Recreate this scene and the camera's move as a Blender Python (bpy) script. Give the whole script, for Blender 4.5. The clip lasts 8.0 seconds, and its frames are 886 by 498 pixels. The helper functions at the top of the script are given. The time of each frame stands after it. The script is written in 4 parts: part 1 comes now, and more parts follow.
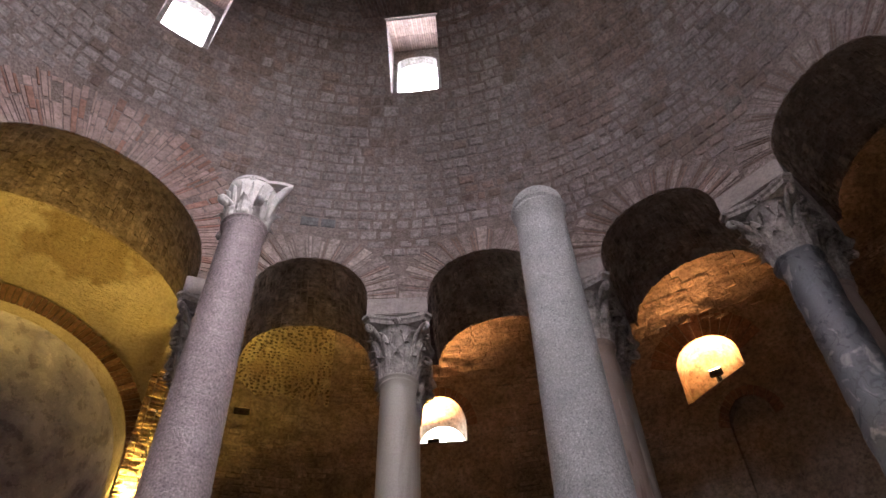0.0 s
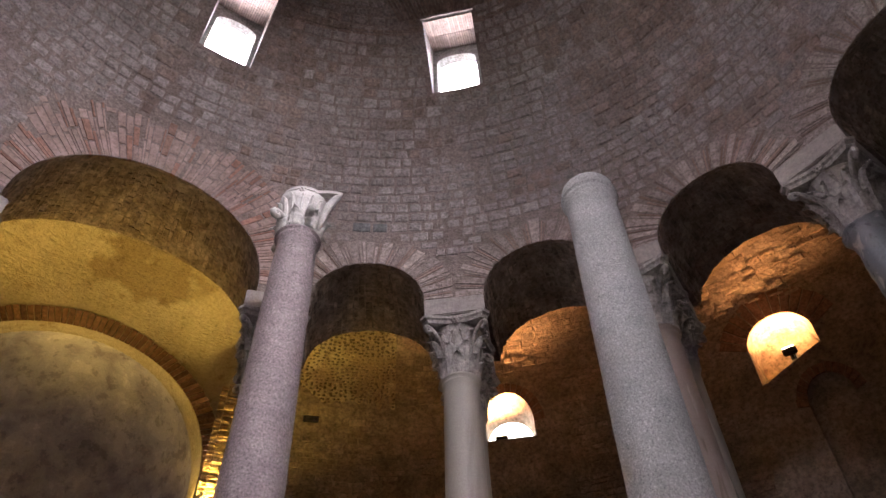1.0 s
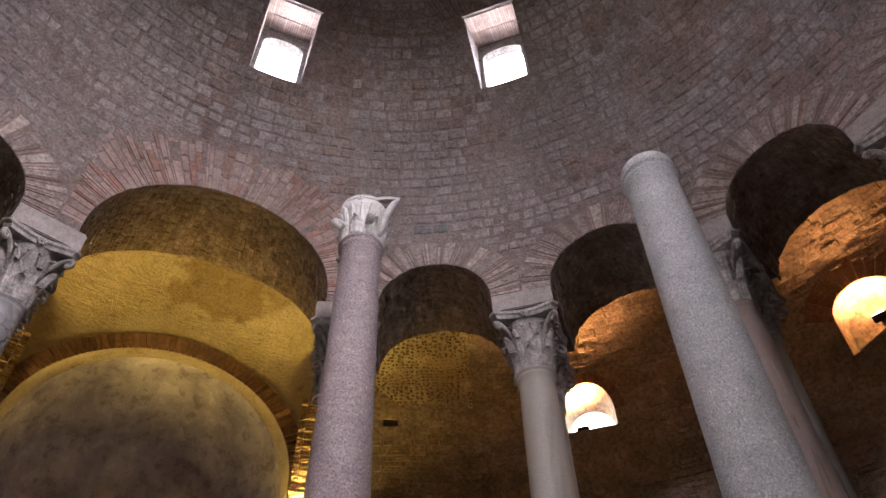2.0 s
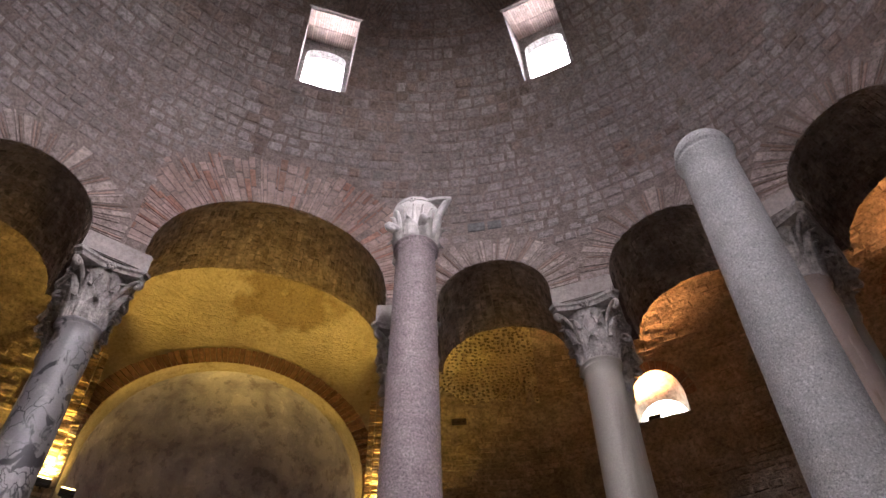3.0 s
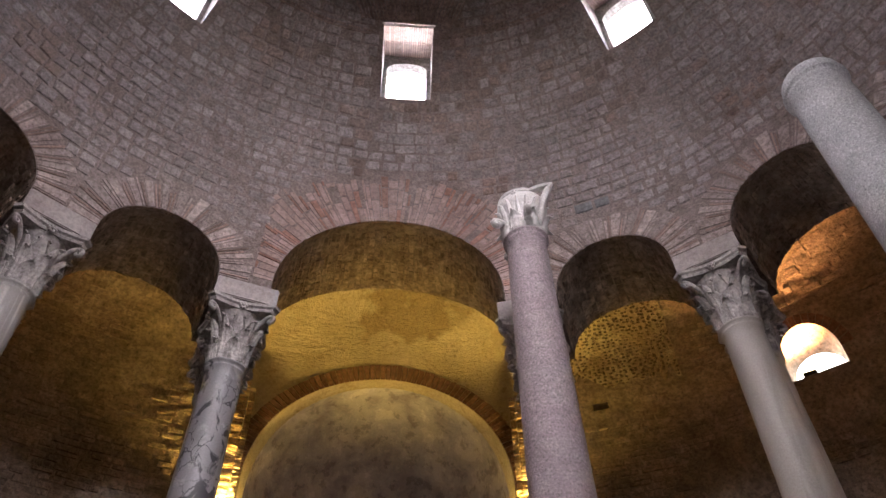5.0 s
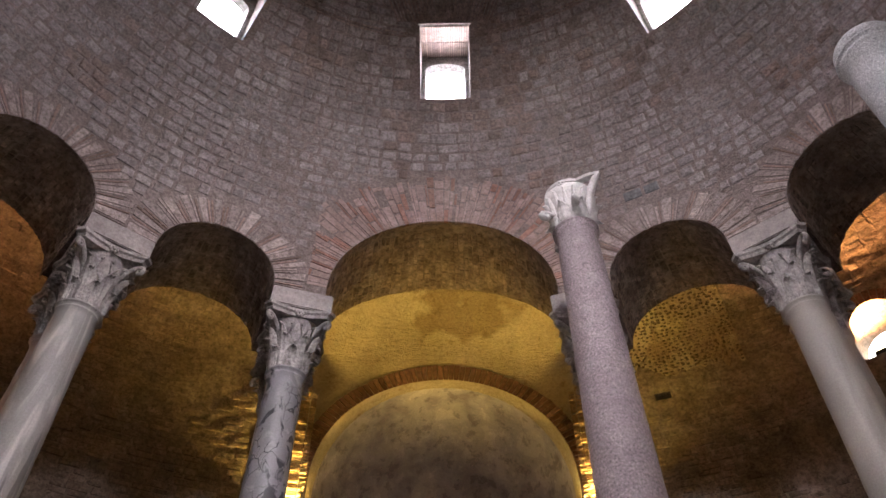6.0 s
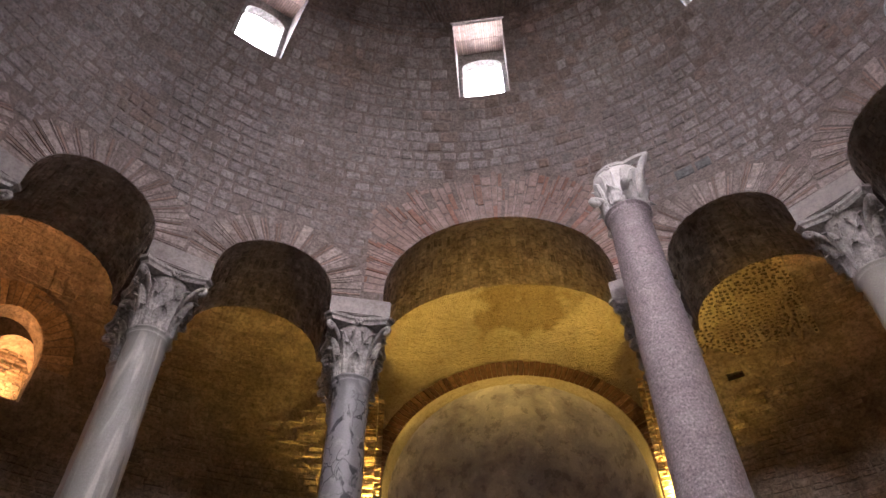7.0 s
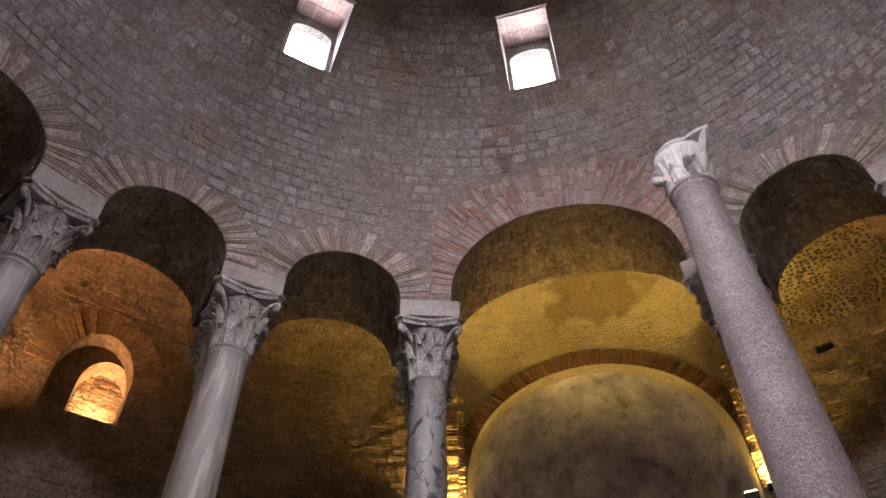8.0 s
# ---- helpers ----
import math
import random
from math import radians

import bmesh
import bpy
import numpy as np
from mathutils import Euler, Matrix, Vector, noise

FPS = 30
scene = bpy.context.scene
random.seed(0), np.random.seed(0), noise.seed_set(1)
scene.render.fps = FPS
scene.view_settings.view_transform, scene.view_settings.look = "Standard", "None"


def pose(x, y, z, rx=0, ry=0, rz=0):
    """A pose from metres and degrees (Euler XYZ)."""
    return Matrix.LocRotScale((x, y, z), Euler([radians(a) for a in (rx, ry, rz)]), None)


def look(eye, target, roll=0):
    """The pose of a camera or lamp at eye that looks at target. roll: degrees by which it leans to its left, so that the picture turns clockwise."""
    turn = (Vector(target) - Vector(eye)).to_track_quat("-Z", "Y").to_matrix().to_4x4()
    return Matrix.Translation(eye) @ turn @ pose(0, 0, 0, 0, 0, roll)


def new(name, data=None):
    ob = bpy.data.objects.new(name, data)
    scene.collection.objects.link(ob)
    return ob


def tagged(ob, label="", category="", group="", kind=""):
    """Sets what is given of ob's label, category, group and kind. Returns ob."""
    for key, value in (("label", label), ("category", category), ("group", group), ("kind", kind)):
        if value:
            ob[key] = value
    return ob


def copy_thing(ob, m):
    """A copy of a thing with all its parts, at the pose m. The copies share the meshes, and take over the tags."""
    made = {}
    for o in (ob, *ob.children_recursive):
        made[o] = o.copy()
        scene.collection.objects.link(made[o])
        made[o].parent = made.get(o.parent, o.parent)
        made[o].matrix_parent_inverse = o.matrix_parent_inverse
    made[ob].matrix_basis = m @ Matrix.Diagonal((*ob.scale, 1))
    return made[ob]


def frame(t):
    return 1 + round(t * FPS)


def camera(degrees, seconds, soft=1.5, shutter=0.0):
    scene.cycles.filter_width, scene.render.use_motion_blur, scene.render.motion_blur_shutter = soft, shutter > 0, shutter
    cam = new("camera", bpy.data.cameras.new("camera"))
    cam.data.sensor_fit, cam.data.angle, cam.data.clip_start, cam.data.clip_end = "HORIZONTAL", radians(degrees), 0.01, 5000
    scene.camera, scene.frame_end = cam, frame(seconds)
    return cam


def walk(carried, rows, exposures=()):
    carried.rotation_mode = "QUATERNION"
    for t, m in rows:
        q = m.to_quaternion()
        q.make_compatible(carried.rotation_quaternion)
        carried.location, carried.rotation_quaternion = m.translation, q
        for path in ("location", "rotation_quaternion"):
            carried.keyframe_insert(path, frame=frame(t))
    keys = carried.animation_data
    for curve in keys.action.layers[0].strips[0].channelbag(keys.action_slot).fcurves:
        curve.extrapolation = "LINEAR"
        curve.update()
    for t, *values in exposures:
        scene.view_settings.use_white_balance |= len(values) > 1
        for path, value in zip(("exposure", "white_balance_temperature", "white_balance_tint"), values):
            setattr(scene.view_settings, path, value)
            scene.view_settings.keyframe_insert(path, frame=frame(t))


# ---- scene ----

cam = camera(64.0, 8.0)
# seconds, eye, turn to the left, look up, roll
ROWS = [
    (0.0, -0.127, -1.076, 1.575, -40.28, 47.04, -2.44),
    (0.5, -0.087, -1.077, 1.587, -36.98, 47.09, -2.03),
    (1.0, -0.076, -1.082, 1.592, -33.59, 47.06, -1.92),
    (1.5, -0.071, -1.084, 1.596, -29.87, 47.04, -1.84),
    (2.0, -0.050, -1.085, 1.604, -25.96, 47.02, -1.64),
    (3.5, -0.009, -1.085, 1.607, -16.02, 46.97, -0.71),
    (4.0, 0.012, -1.082, 1.614, -12.73, 46.96, -0.84),
    (4.5, 0.018, -1.078, 1.621, -9.59, 46.87, -0.98),
    (5.0, 0.014, -1.079, 1.614, -5.84, 46.85, -0.99),
    (6.5, 0.016, -1.058, 1.598, 2.95, 46.87, -0.32),
    (7.0, 0.044, -1.052, 1.597, 6.46, 46.85, -0.73),
    (7.5, 0.051, -1.044, 1.606, 9.94, 46.77, -0.63),
    (8.0, 0.064, -1.045, 1.602, 14.18, 46.70, -0.31),
]


def eye_pose(x, y, z, yaw, pitch, roll):
    turn = pose(0, 0, 0, 90 + pitch, 0, yaw) @ pose(0, 0, 0, 0, 0, roll)
    return Matrix.Translation((x, y, z)) @ turn


walk(cam, [(t, eye_pose(x, y, z, yaw, pitch, roll)) for t, x, y, z, yaw, pitch, roll in ROWS])

# ---------------------------------------------------------------- light
SKY, WINDOW_W, FLOOD_W, NICHE_W = 0.6, 520.0, 92.0, 36.0
scene.view_settings.exposure = 0.9
world = bpy.data.worlds.new("sky")
scene.world = world
world.use_nodes = True
wn = world.node_tree.nodes
sky = wn.new("ShaderNodeTexSky")
sky.sky_type, sky.sun_disc = "NISHITA", False
sky.sun_elevation, sky.sun_rotation = radians(50), radians(200)
world.node_tree.links.new(sky.outputs[0], wn["Background"].inputs[0])
wn["Background"].inputs[1].default_value = SKY

# ---------------------------------------------------------------- plan
R = 5.3            # inner face of the arcade
RB = 6.6           # back face of the arcade
RO = 9.2           # outer wall of the ambulatory
SPRING = 8.3       # where the dome begins to curve
Z0 = 7.38          # springing of the small arches
ZB = 7.50          # springing of the wide arch
HALF = 18.0        # half of the wide bay, to the column's axis
BAY = 22.6         # a small bay
BACK = (360 - 2 * HALF - 6 * BAY) / 8
PIER = 3.45        # half width of a pier, degrees
AXES = [HALF + BAY * k for k in range(4)]
AXES += [AXES[3] + BACK * k for k in range(1, 8)]
AXES += [360 - HALF - BAY * k for k in (3, 2, 1, 0)]


def polar(a, r, z):
    a = radians(a)
    return Vector((r * math.sin(a), r * math.cos(a), z))


def skin(a, s, d=0.0):
    """Inner skin of drum and dome: degrees round, metres up along it, metres proud of it."""
    if s <= SPRING:
        return polar(a, R - d, s)
    f = (s - SPRING) / R
    return polar(a, (R - d) * math.cos(f), SPRING + (R - d) * math.sin(f))


# ---------------------------------------------------------------- materials
def material(name, rough=0.9, metal=0.0):
    m = bpy.data.materials.new(name)
    m.use_nodes = True
    b = m.node_tree.nodes["Principled BSDF"]
    b.inputs["Roughness"].default_value, b.inputs["Metallic"].default_value = rough, metal
    return m, m.node_tree.nodes, m.node_tree.links, b


def ramp(nodes, links, src, stops):
    r = nodes.new("ShaderNodeValToRGB")
    while len(r.color_ramp.elements) < len(stops):
        r.color_ramp.elements.new(0.5)
    for e, (p, c) in zip(r.color_ramp.elements, stops):
        e.position, e.color = p, (*c, 1)
    links.new(src, r.inputs[0])
    return r.outputs[0]


def noise_tex(nodes, links, scale, detail=6, rough=0.6, coords=None):
    n = nodes.new("ShaderNodeTexNoise")
    n.inputs["Scale"].default_value, n.inputs["Detail"].default_value, n.inputs["Roughness"].default_value = scale, detail, rough
    if coords:
        links.new(coords, n.inputs["Vector"])
    return n.outputs["Fac"]


def mix(nodes, links, kind, fac, a, b):
    x = nodes.new("ShaderNodeMix")
    x.data_type, x.blend_type = "RGBA", kind
    if isinstance(fac, float):
        x.inputs["Factor"].default_value = fac
    else:
        links.new(fac, x.inputs["Factor"])
    for v, i in ((a, 6), (b, 7)):
        if isinstance(v, tuple):
            x.inputs[i].default_value = (*v, 1)
        else:
            links.new(v, x.inputs[i])
    return x.outputs[2]


def stone(name, dark, mid, light, grain=22, patch=1.1, bump=0.4, rough=0.92, vary=0.0, island=False, dist=0.012, dirt=1.0):
    """A mineral surface: broad patches, fine grain, relief; vary: how far the pieces differ."""
    m, n, l, b = material(name, rough)
    co = n.new("ShaderNodeNewGeometry").outputs["Position"]
    broad = noise_tex(n, l, patch, 5, 0.6, co)
    fine = noise_tex(n, l, grain, 8, 0.7, co)
    base = ramp(n, l, broad, ((0.3, dark), (0.5, mid), (0.72, light)))
    g = ramp(n, l, fine, ((0.36, (0.5, 0.49, 0.48)), (0.52, (1.0, 1.0, 1.0)), (0.66, (1.35, 1.34, 1.33))))
    c = mix(n, l, "MULTIPLY", 0.9 * dirt, base, g)
    mid_s = noise_tex(n, l, grain * 0.28, 4, 0.6, co)
    c = mix(n, l, "MULTIPLY", 0.8 * dirt, c, ramp(n, l, mid_s, ((0.35, (0.72, 0.70, 0.69)), (0.65, (1.22, 1.22, 1.22)))))
    pores = n.new("ShaderNodeTexVoronoi")
    pores.inputs["Scale"].default_value = grain * 1.1
    l.new(co, pores.inputs["Vector"])
    c = mix(n, l, "MULTIPLY", 0.6 * dirt * dirt, c, ramp(n, l, pores.outputs["Distance"], ((0.1, (0.35, 0.34, 0.33)), (0.26, (1, 1, 1)))))
    if vary:
        if island:
            rnd = n.new("ShaderNodeNewGeometry").outputs["Random Per Island"]
        else:
            rnd = n.new("ShaderNodeObjectInfo").outputs["Random"]
        v = ramp(n, l, rnd, ((0.0, (1 - vary, 1 - vary, 1 - vary)), (0.6, (1, 0.98, 0.96)), (1.0, (1 + vary, 1 + vary, 1 + vary))))
        c = mix(n, l, "MULTIPLY", 1.0, c, v)
    l.new(c, b.inputs["Base Color"])
    bp = n.new("ShaderNodeBump")
    bp.inputs["Strength"].default_value, bp.inputs["Distance"].default_value = bump, dist
    height = n.new("ShaderNodeMath")
    height.operation = "MULTIPLY_ADD"
    height.inputs[1].default_value = 1.3
    l.new(mid_s, height.inputs[0])
    l.new(fine, height.inputs[2])
    l.new(height.outputs[0], bp.inputs["Height"])
    l.new(bp.outputs[0], b.inputs["Normal"])
    return m


MORTAR = stone("mortar", (0.215, 0.17, 0.155), (0.265, 0.215, 0.2), (0.33, 0.28, 0.262), grain=30, bump=1.0, dirt=0.9, dist=0.018)
TUFF = stone("tuff", (0.262, 0.225, 0.218), (0.335, 0.297, 0.291), (0.41, 0.374, 0.37), vary=0.14, island=True, patch=0.7, bump=1.0, dirt=1.0, dist=0.018)
BRICK = stone("red_brick", (0.21, 0.148, 0.128), (0.262, 0.19, 0.166), (0.3, 0.232, 0.206), vary=0.25)
RUBBLE = stone("rough_plaster", (0.2, 0.16, 0.125), (0.29, 0.24, 0.195), (0.38, 0.32, 0.265), grain=15, bump=1.0, dist=0.04)
SOFFIT = stone("soffit_rubble", (0.27, 0.215, 0.175), (0.37, 0.3, 0.25), (0.46, 0.385, 0.325), grain=12, patch=3.5, bump=1.0, dist=0.05)
SOFFITSTONE = stone("soffit_stone", (0.25, 0.19, 0.155), (0.36, 0.285, 0.235), (0.45, 0.375, 0.32), grain=14, patch=3.5, bump=1.0, dist=0.03, vary=0.35, island=True)
def faded():
    """Grey plaster of the half dome with the flaked remains of a painting."""
    m, n, l, b = material("apse_plaster", 0.9)
    co = n.new("ShaderNodeNewGeometry").outputs["Position"]
    big = n.new("ShaderNodeTexNoise")
    big.inputs["Scale"].default_value, big.inputs["Detail"].default_value, big.inputs["Distortion"].default_value = 1.5, 9, 0.3
    big.inputs["Roughness"].default_value = 0.58
    l.new(co, big.inputs["Vector"])
    c = ramp(n, l, big.outputs["Fac"], ((0.34, (0.23, 0.215, 0.27)), (0.44, (0.34, 0.325, 0.4)), (0.5, (0.41, 0.395, 0.47)), (0.56, (0.44, 0.42, 0.49)), (0.575, (0.52, 0.505, 0.56)), (0.7, (0.56, 0.545, 0.58))))
    flakes = ramp(n, l, noise_tex(n, l, 4.5, 9, 0.66, co), ((0.40, (0.62, 0.6, 0.6)), (0.45, (1, 1, 1)), (0.58, (1, 1, 1)), (0.62, (1.25, 1.24, 1.2))))
    c = mix(n, l, "MULTIPLY", 0.8, c, flakes)
    fine = noise_tex(n, l, 28, 5, 0.65, co)
    c = mix(n, l, "MULTIPLY", 0.4, c, ramp(n, l, fine, ((0.35, (0.7, 0.7, 0.7)), (0.65, (1.15, 1.15, 1.15)))))
    l.new(c, b.inputs["Base Color"])
    bp = n.new("ShaderNodeBump")
    bp.inputs["Strength"].default_value, bp.inputs["Distance"].default_value = 0.5, 0.02
    l.new(fine, bp.inputs["Height"])
    l.new(bp.outputs[0], b.inputs["Normal"])
    return m


PLASTER = faded()
WHITE = stone("bright_marble", (0.55, 0.53, 0.52), (0.68, 0.66, 0.65), (0.76, 0.75, 0.74), grain=40, patch=5, bump=0.4, rough=0.6, dirt=0.35)
MARBLE = stone("white_marble", (0.27, 0.25, 0.24), (0.44, 0.415, 0.4), (0.6, 0.58, 0.555), grain=26, patch=5, bump=0.9, rough=0.7, dirt=0.9)
FLOOR = stone("floor_stone", (0.34, 0.31, 0.28), (0.44, 0.4, 0.36), (0.52, 0.48, 0.44), grain=12)


def shaft_mat(name, dark, mid, light, grain, patch, rough=0.55):
    """Granite: ground tone, dark and pale crystals, small chips."""
    m, n, l, b = material(name, rough)
    co = n.new("ShaderNodeTexCoord").outputs["Object"]
    base = ramp(n, l, noise_tex(n, l, patch, 4, 0.6, co), ((0.3, dark), (0.5, mid), (0.7, light)))
    fine = noise_tex(n, l, grain, 3, 0.8, co)
    spots = ramp(n, l, fine, ((0.36, (0.3, 0.3, 0.32)), (0.45, (0.9, 0.9, 0.9)), (0.55, (1, 1, 1)), (0.63, (1.75, 1.72, 1.7))))
    chips = ramp(n, l, noise_tex(n, l, 7, 2, 0.5, co), ((0.26, (0.55, 0.55, 0.55)), (0.31, (1, 1, 1))))
    c = mix(n, l, "MULTIPLY", 0.76, base, spots)
    l.new(mix(n, l, "MULTIPLY", 0.7, c, chips), b.inputs["Base Color"])
    bp = n.new("ShaderNodeBump")
    bp.inputs["Strength"].default_value, bp.inputs["Distance"].default_value = 0.8, 0.014
    l.new(fine, bp.inputs["Height"])
    l.new(bp.outputs[0], b.inputs["Normal"])
    return m


PURPLE = shaft_mat("purple_granite", (0.27, 0.22, 0.235), (0.32, 0.265, 0.28), (0.36, 0.31, 0.32), 48, 6)
GREY = shaft_mat("grey_granite", (0.40, 0.41, 0.42), (0.46, 0.47, 0.48), (0.52, 0.53, 0.54), 72, 5)
PALE = shaft_mat("cipollino_marble", (0.3, 0.29, 0.27), (0.4, 0.39, 0.36), (0.5, 0.49, 0.46), 30, 3)


def limewash():
    """Smooth lamp-lit plaster over the apse: fine trowel ripples, worn spots, one broad damp stain."""
    m, n, l, b = material("ochre_plaster", 0.93)
    co = n.new("ShaderNodeNewGeometry").outputs["Position"]
    base = ramp(n, l, noise_tex(n, l, 1.3, 6, 0.62, co), ((0.3, (0.38, 0.32, 0.23)), (0.5, (0.48, 0.42, 0.32)), (0.7, (0.56, 0.5, 0.4))))
    warp = n.new("ShaderNodeTexNoise")
    warp.inputs["Scale"].default_value, warp.inputs["Detail"].default_value = 2.2, 5
    l.new(co, warp.inputs["Vector"])
    bent = mix(n, l, "LINEAR_LIGHT", 0.45, co, warp.outputs["Color"])
    place = n.new("ShaderNodeMapping")
    place.inputs["Location"].default_value, place.inputs["Scale"].default_value = (-0.126, -4.0, -13.05), (0.42, 0.5, 1.3)
    l.new(bent, place.inputs[0])
    far = n.new("ShaderNodeVectorMath")
    far.operation = "LENGTH"
    l.new(place.outputs[0], far.inputs[0])
    damp = ramp(n, l, far.outputs["Value"], ((0.0, (0.95, 0.93, 0.9)), (0.16, (0.9, 0.87, 0.83)), (0.22, (0.66, 0.6, 0.52)), (0.45, (0.66, 0.6, 0.52)), (0.56, (1, 1, 1))))
    c = mix(n, l, "MULTIPLY", 1.0, base, damp)
    chips = ramp(n, l, noise_tex(n, l, 3.6, 8, 0.7, co), ((0.58, (1, 1, 1)), (0.64, (0.66, 0.6, 0.53))))
    c = mix(n, l, "MULTIPLY", 0.8, c, chips)
    flat = n.new("ShaderNodeMapping")
    flat.inputs["Scale"].default_value = (5, 5, 22)
    l.new(co, flat.inputs[0])
    ripple = noise_tex(n, l, 1.0, 6, 0.65, flat.outputs[0])
    fine = noise_tex(n, l, 20, 7, 0.75, co)
    c = mix(n, l, "MULTIPLY", 0.8, c, ramp(n, l, fine, ((0.35, (0.7, 0.68, 0.66)), (0.6, (1.1, 1.1, 1.1)))))
    l.new(c, b.inputs["Base Color"])
    add = n.new("ShaderNodeMath")
    add.operation = "MULTIPLY_ADD"
    add.inputs[1].default_value = 1.1
    l.new(fine, add.inputs[0])
    l.new(ripple, add.inputs[2])
    bp = n.new("ShaderNodeBump")
    bp.inputs["Strength"].default_value, bp.inputs["Distance"].default_value = 1.0, 0.055
    l.new(add.outputs[0], bp.inputs["Height"])
    l.new(bp.outputs[0], b.inputs["Normal"])
    return m


OCHRE = limewash()
DARKBRICK = stone("old_brick", (0.235, 0.175, 0.155), (0.285, 0.22, 0.198), (0.33, 0.265, 0.242), vary=0.2, island=True)
GREYBLOCK = stone("grey_tuff", (0.13, 0.13, 0.14), (0.18, 0.18, 0.19), (0.22, 0.22, 0.23))
VTUFF = stone("tuff_voussoir", (0.33, 0.275, 0.257), (0.41, 0.348, 0.325), (0.47, 0.41, 0.386), vary=0.22, dirt=1.0, bump=0.8, dist=0.02)
VBRICK = stone("arch_brick", (0.23, 0.16, 0.135), (0.3, 0.215, 0.185), (0.36, 0.275, 0.245), vary=0.4, dirt=0.8)
PINKV = stone("wide_arch_stone", (0.34, 0.25, 0.225), (0.41, 0.31, 0.28), (0.45, 0.36, 0.33), vary=0.12, dirt=0.7)
REDV = stone("wide_arch_brick", (0.3, 0.165, 0.13), (0.36, 0.205, 0.165), (0.4, 0.28, 0.235), vary=0.25, dirt=0.75)
IMPOST = stone("impost_stone", (0.37, 0.33, 0.315), (0.44, 0.4, 0.385), (0.5, 0.46, 0.445), grain=30, bump=0.4, dirt=0.5)
WINBRICK = stone("window_brick", (0.44, 0.33, 0.29), (0.54, 0.44, 0.4), (0.62, 0.52, 0.48), vary=0.2, island=True, dirt=0.6)
CONCRETE = stone("window_cement", (0.3, 0.3, 0.29), (0.38, 0.38, 0.37), (0.44, 0.44, 0.43), grain=30, bump=0.2)
WALLSTONE = stone("ambulatory_stone", (0.21, 0.17, 0.135), (0.3, 0.245, 0.2), (0.39, 0.325, 0.27), grain=18, bump=1.0, dist=0.035, vary=0.22, island=True)
GOLDBRICK = stone("pilaster_brick", (0.3, 0.22, 0.14), (0.4, 0.3, 0.2), (0.48, 0.38, 0.27), vary=0.25)
ARCHBRICK = stone("apse_arch_brick", (0.16, 0.095, 0.07), (0.22, 0.13, 0.095), (0.27, 0.17, 0.13), vary=0.18)
NICHE = stone("niche_plaster", (0.34, 0.28, 0.22), (0.42, 0.36, 0.29), (0.5, 0.44, 0.36), grain=12, bump=0.2)


def pitted():
    """Yellowed plaster with worn brown places; its pick marks are modelled."""
    m, n, l, b = material("pitted_plaster", 0.95)
    co = n.new("ShaderNodeNewGeometry").outputs["Position"]
    worn = ramp(n, l, noise_tex(n, l, 1.7, 6, 0.65, co), ((0.42, (0, 0, 0)), (0.54, (1, 1, 1))))
    c = mix(n, l, "MIX", worn, (0.5, 0.43, 0.31), (0.34, 0.27, 0.19))
    fine = noise_tex(n, l, 34, 6, 0.7, co)
    c = mix(n, l, "MULTIPLY", 0.8, c, ramp(n, l, fine, ((0.35, (0.6, 0.57, 0.54)), (0.62, (1.15, 1.15, 1.15)))))
    l.new(c, b.inputs["Base Color"])
    bp = n.new("ShaderNodeBump")
    bp.inputs["Strength"].default_value, bp.inputs["Distance"].default_value = 0.8, 0.012
    l.new(fine, bp.inputs["Height"])
    l.new(bp.outputs[0], b.inputs["Normal"])
    return m


PITTED = pitted()


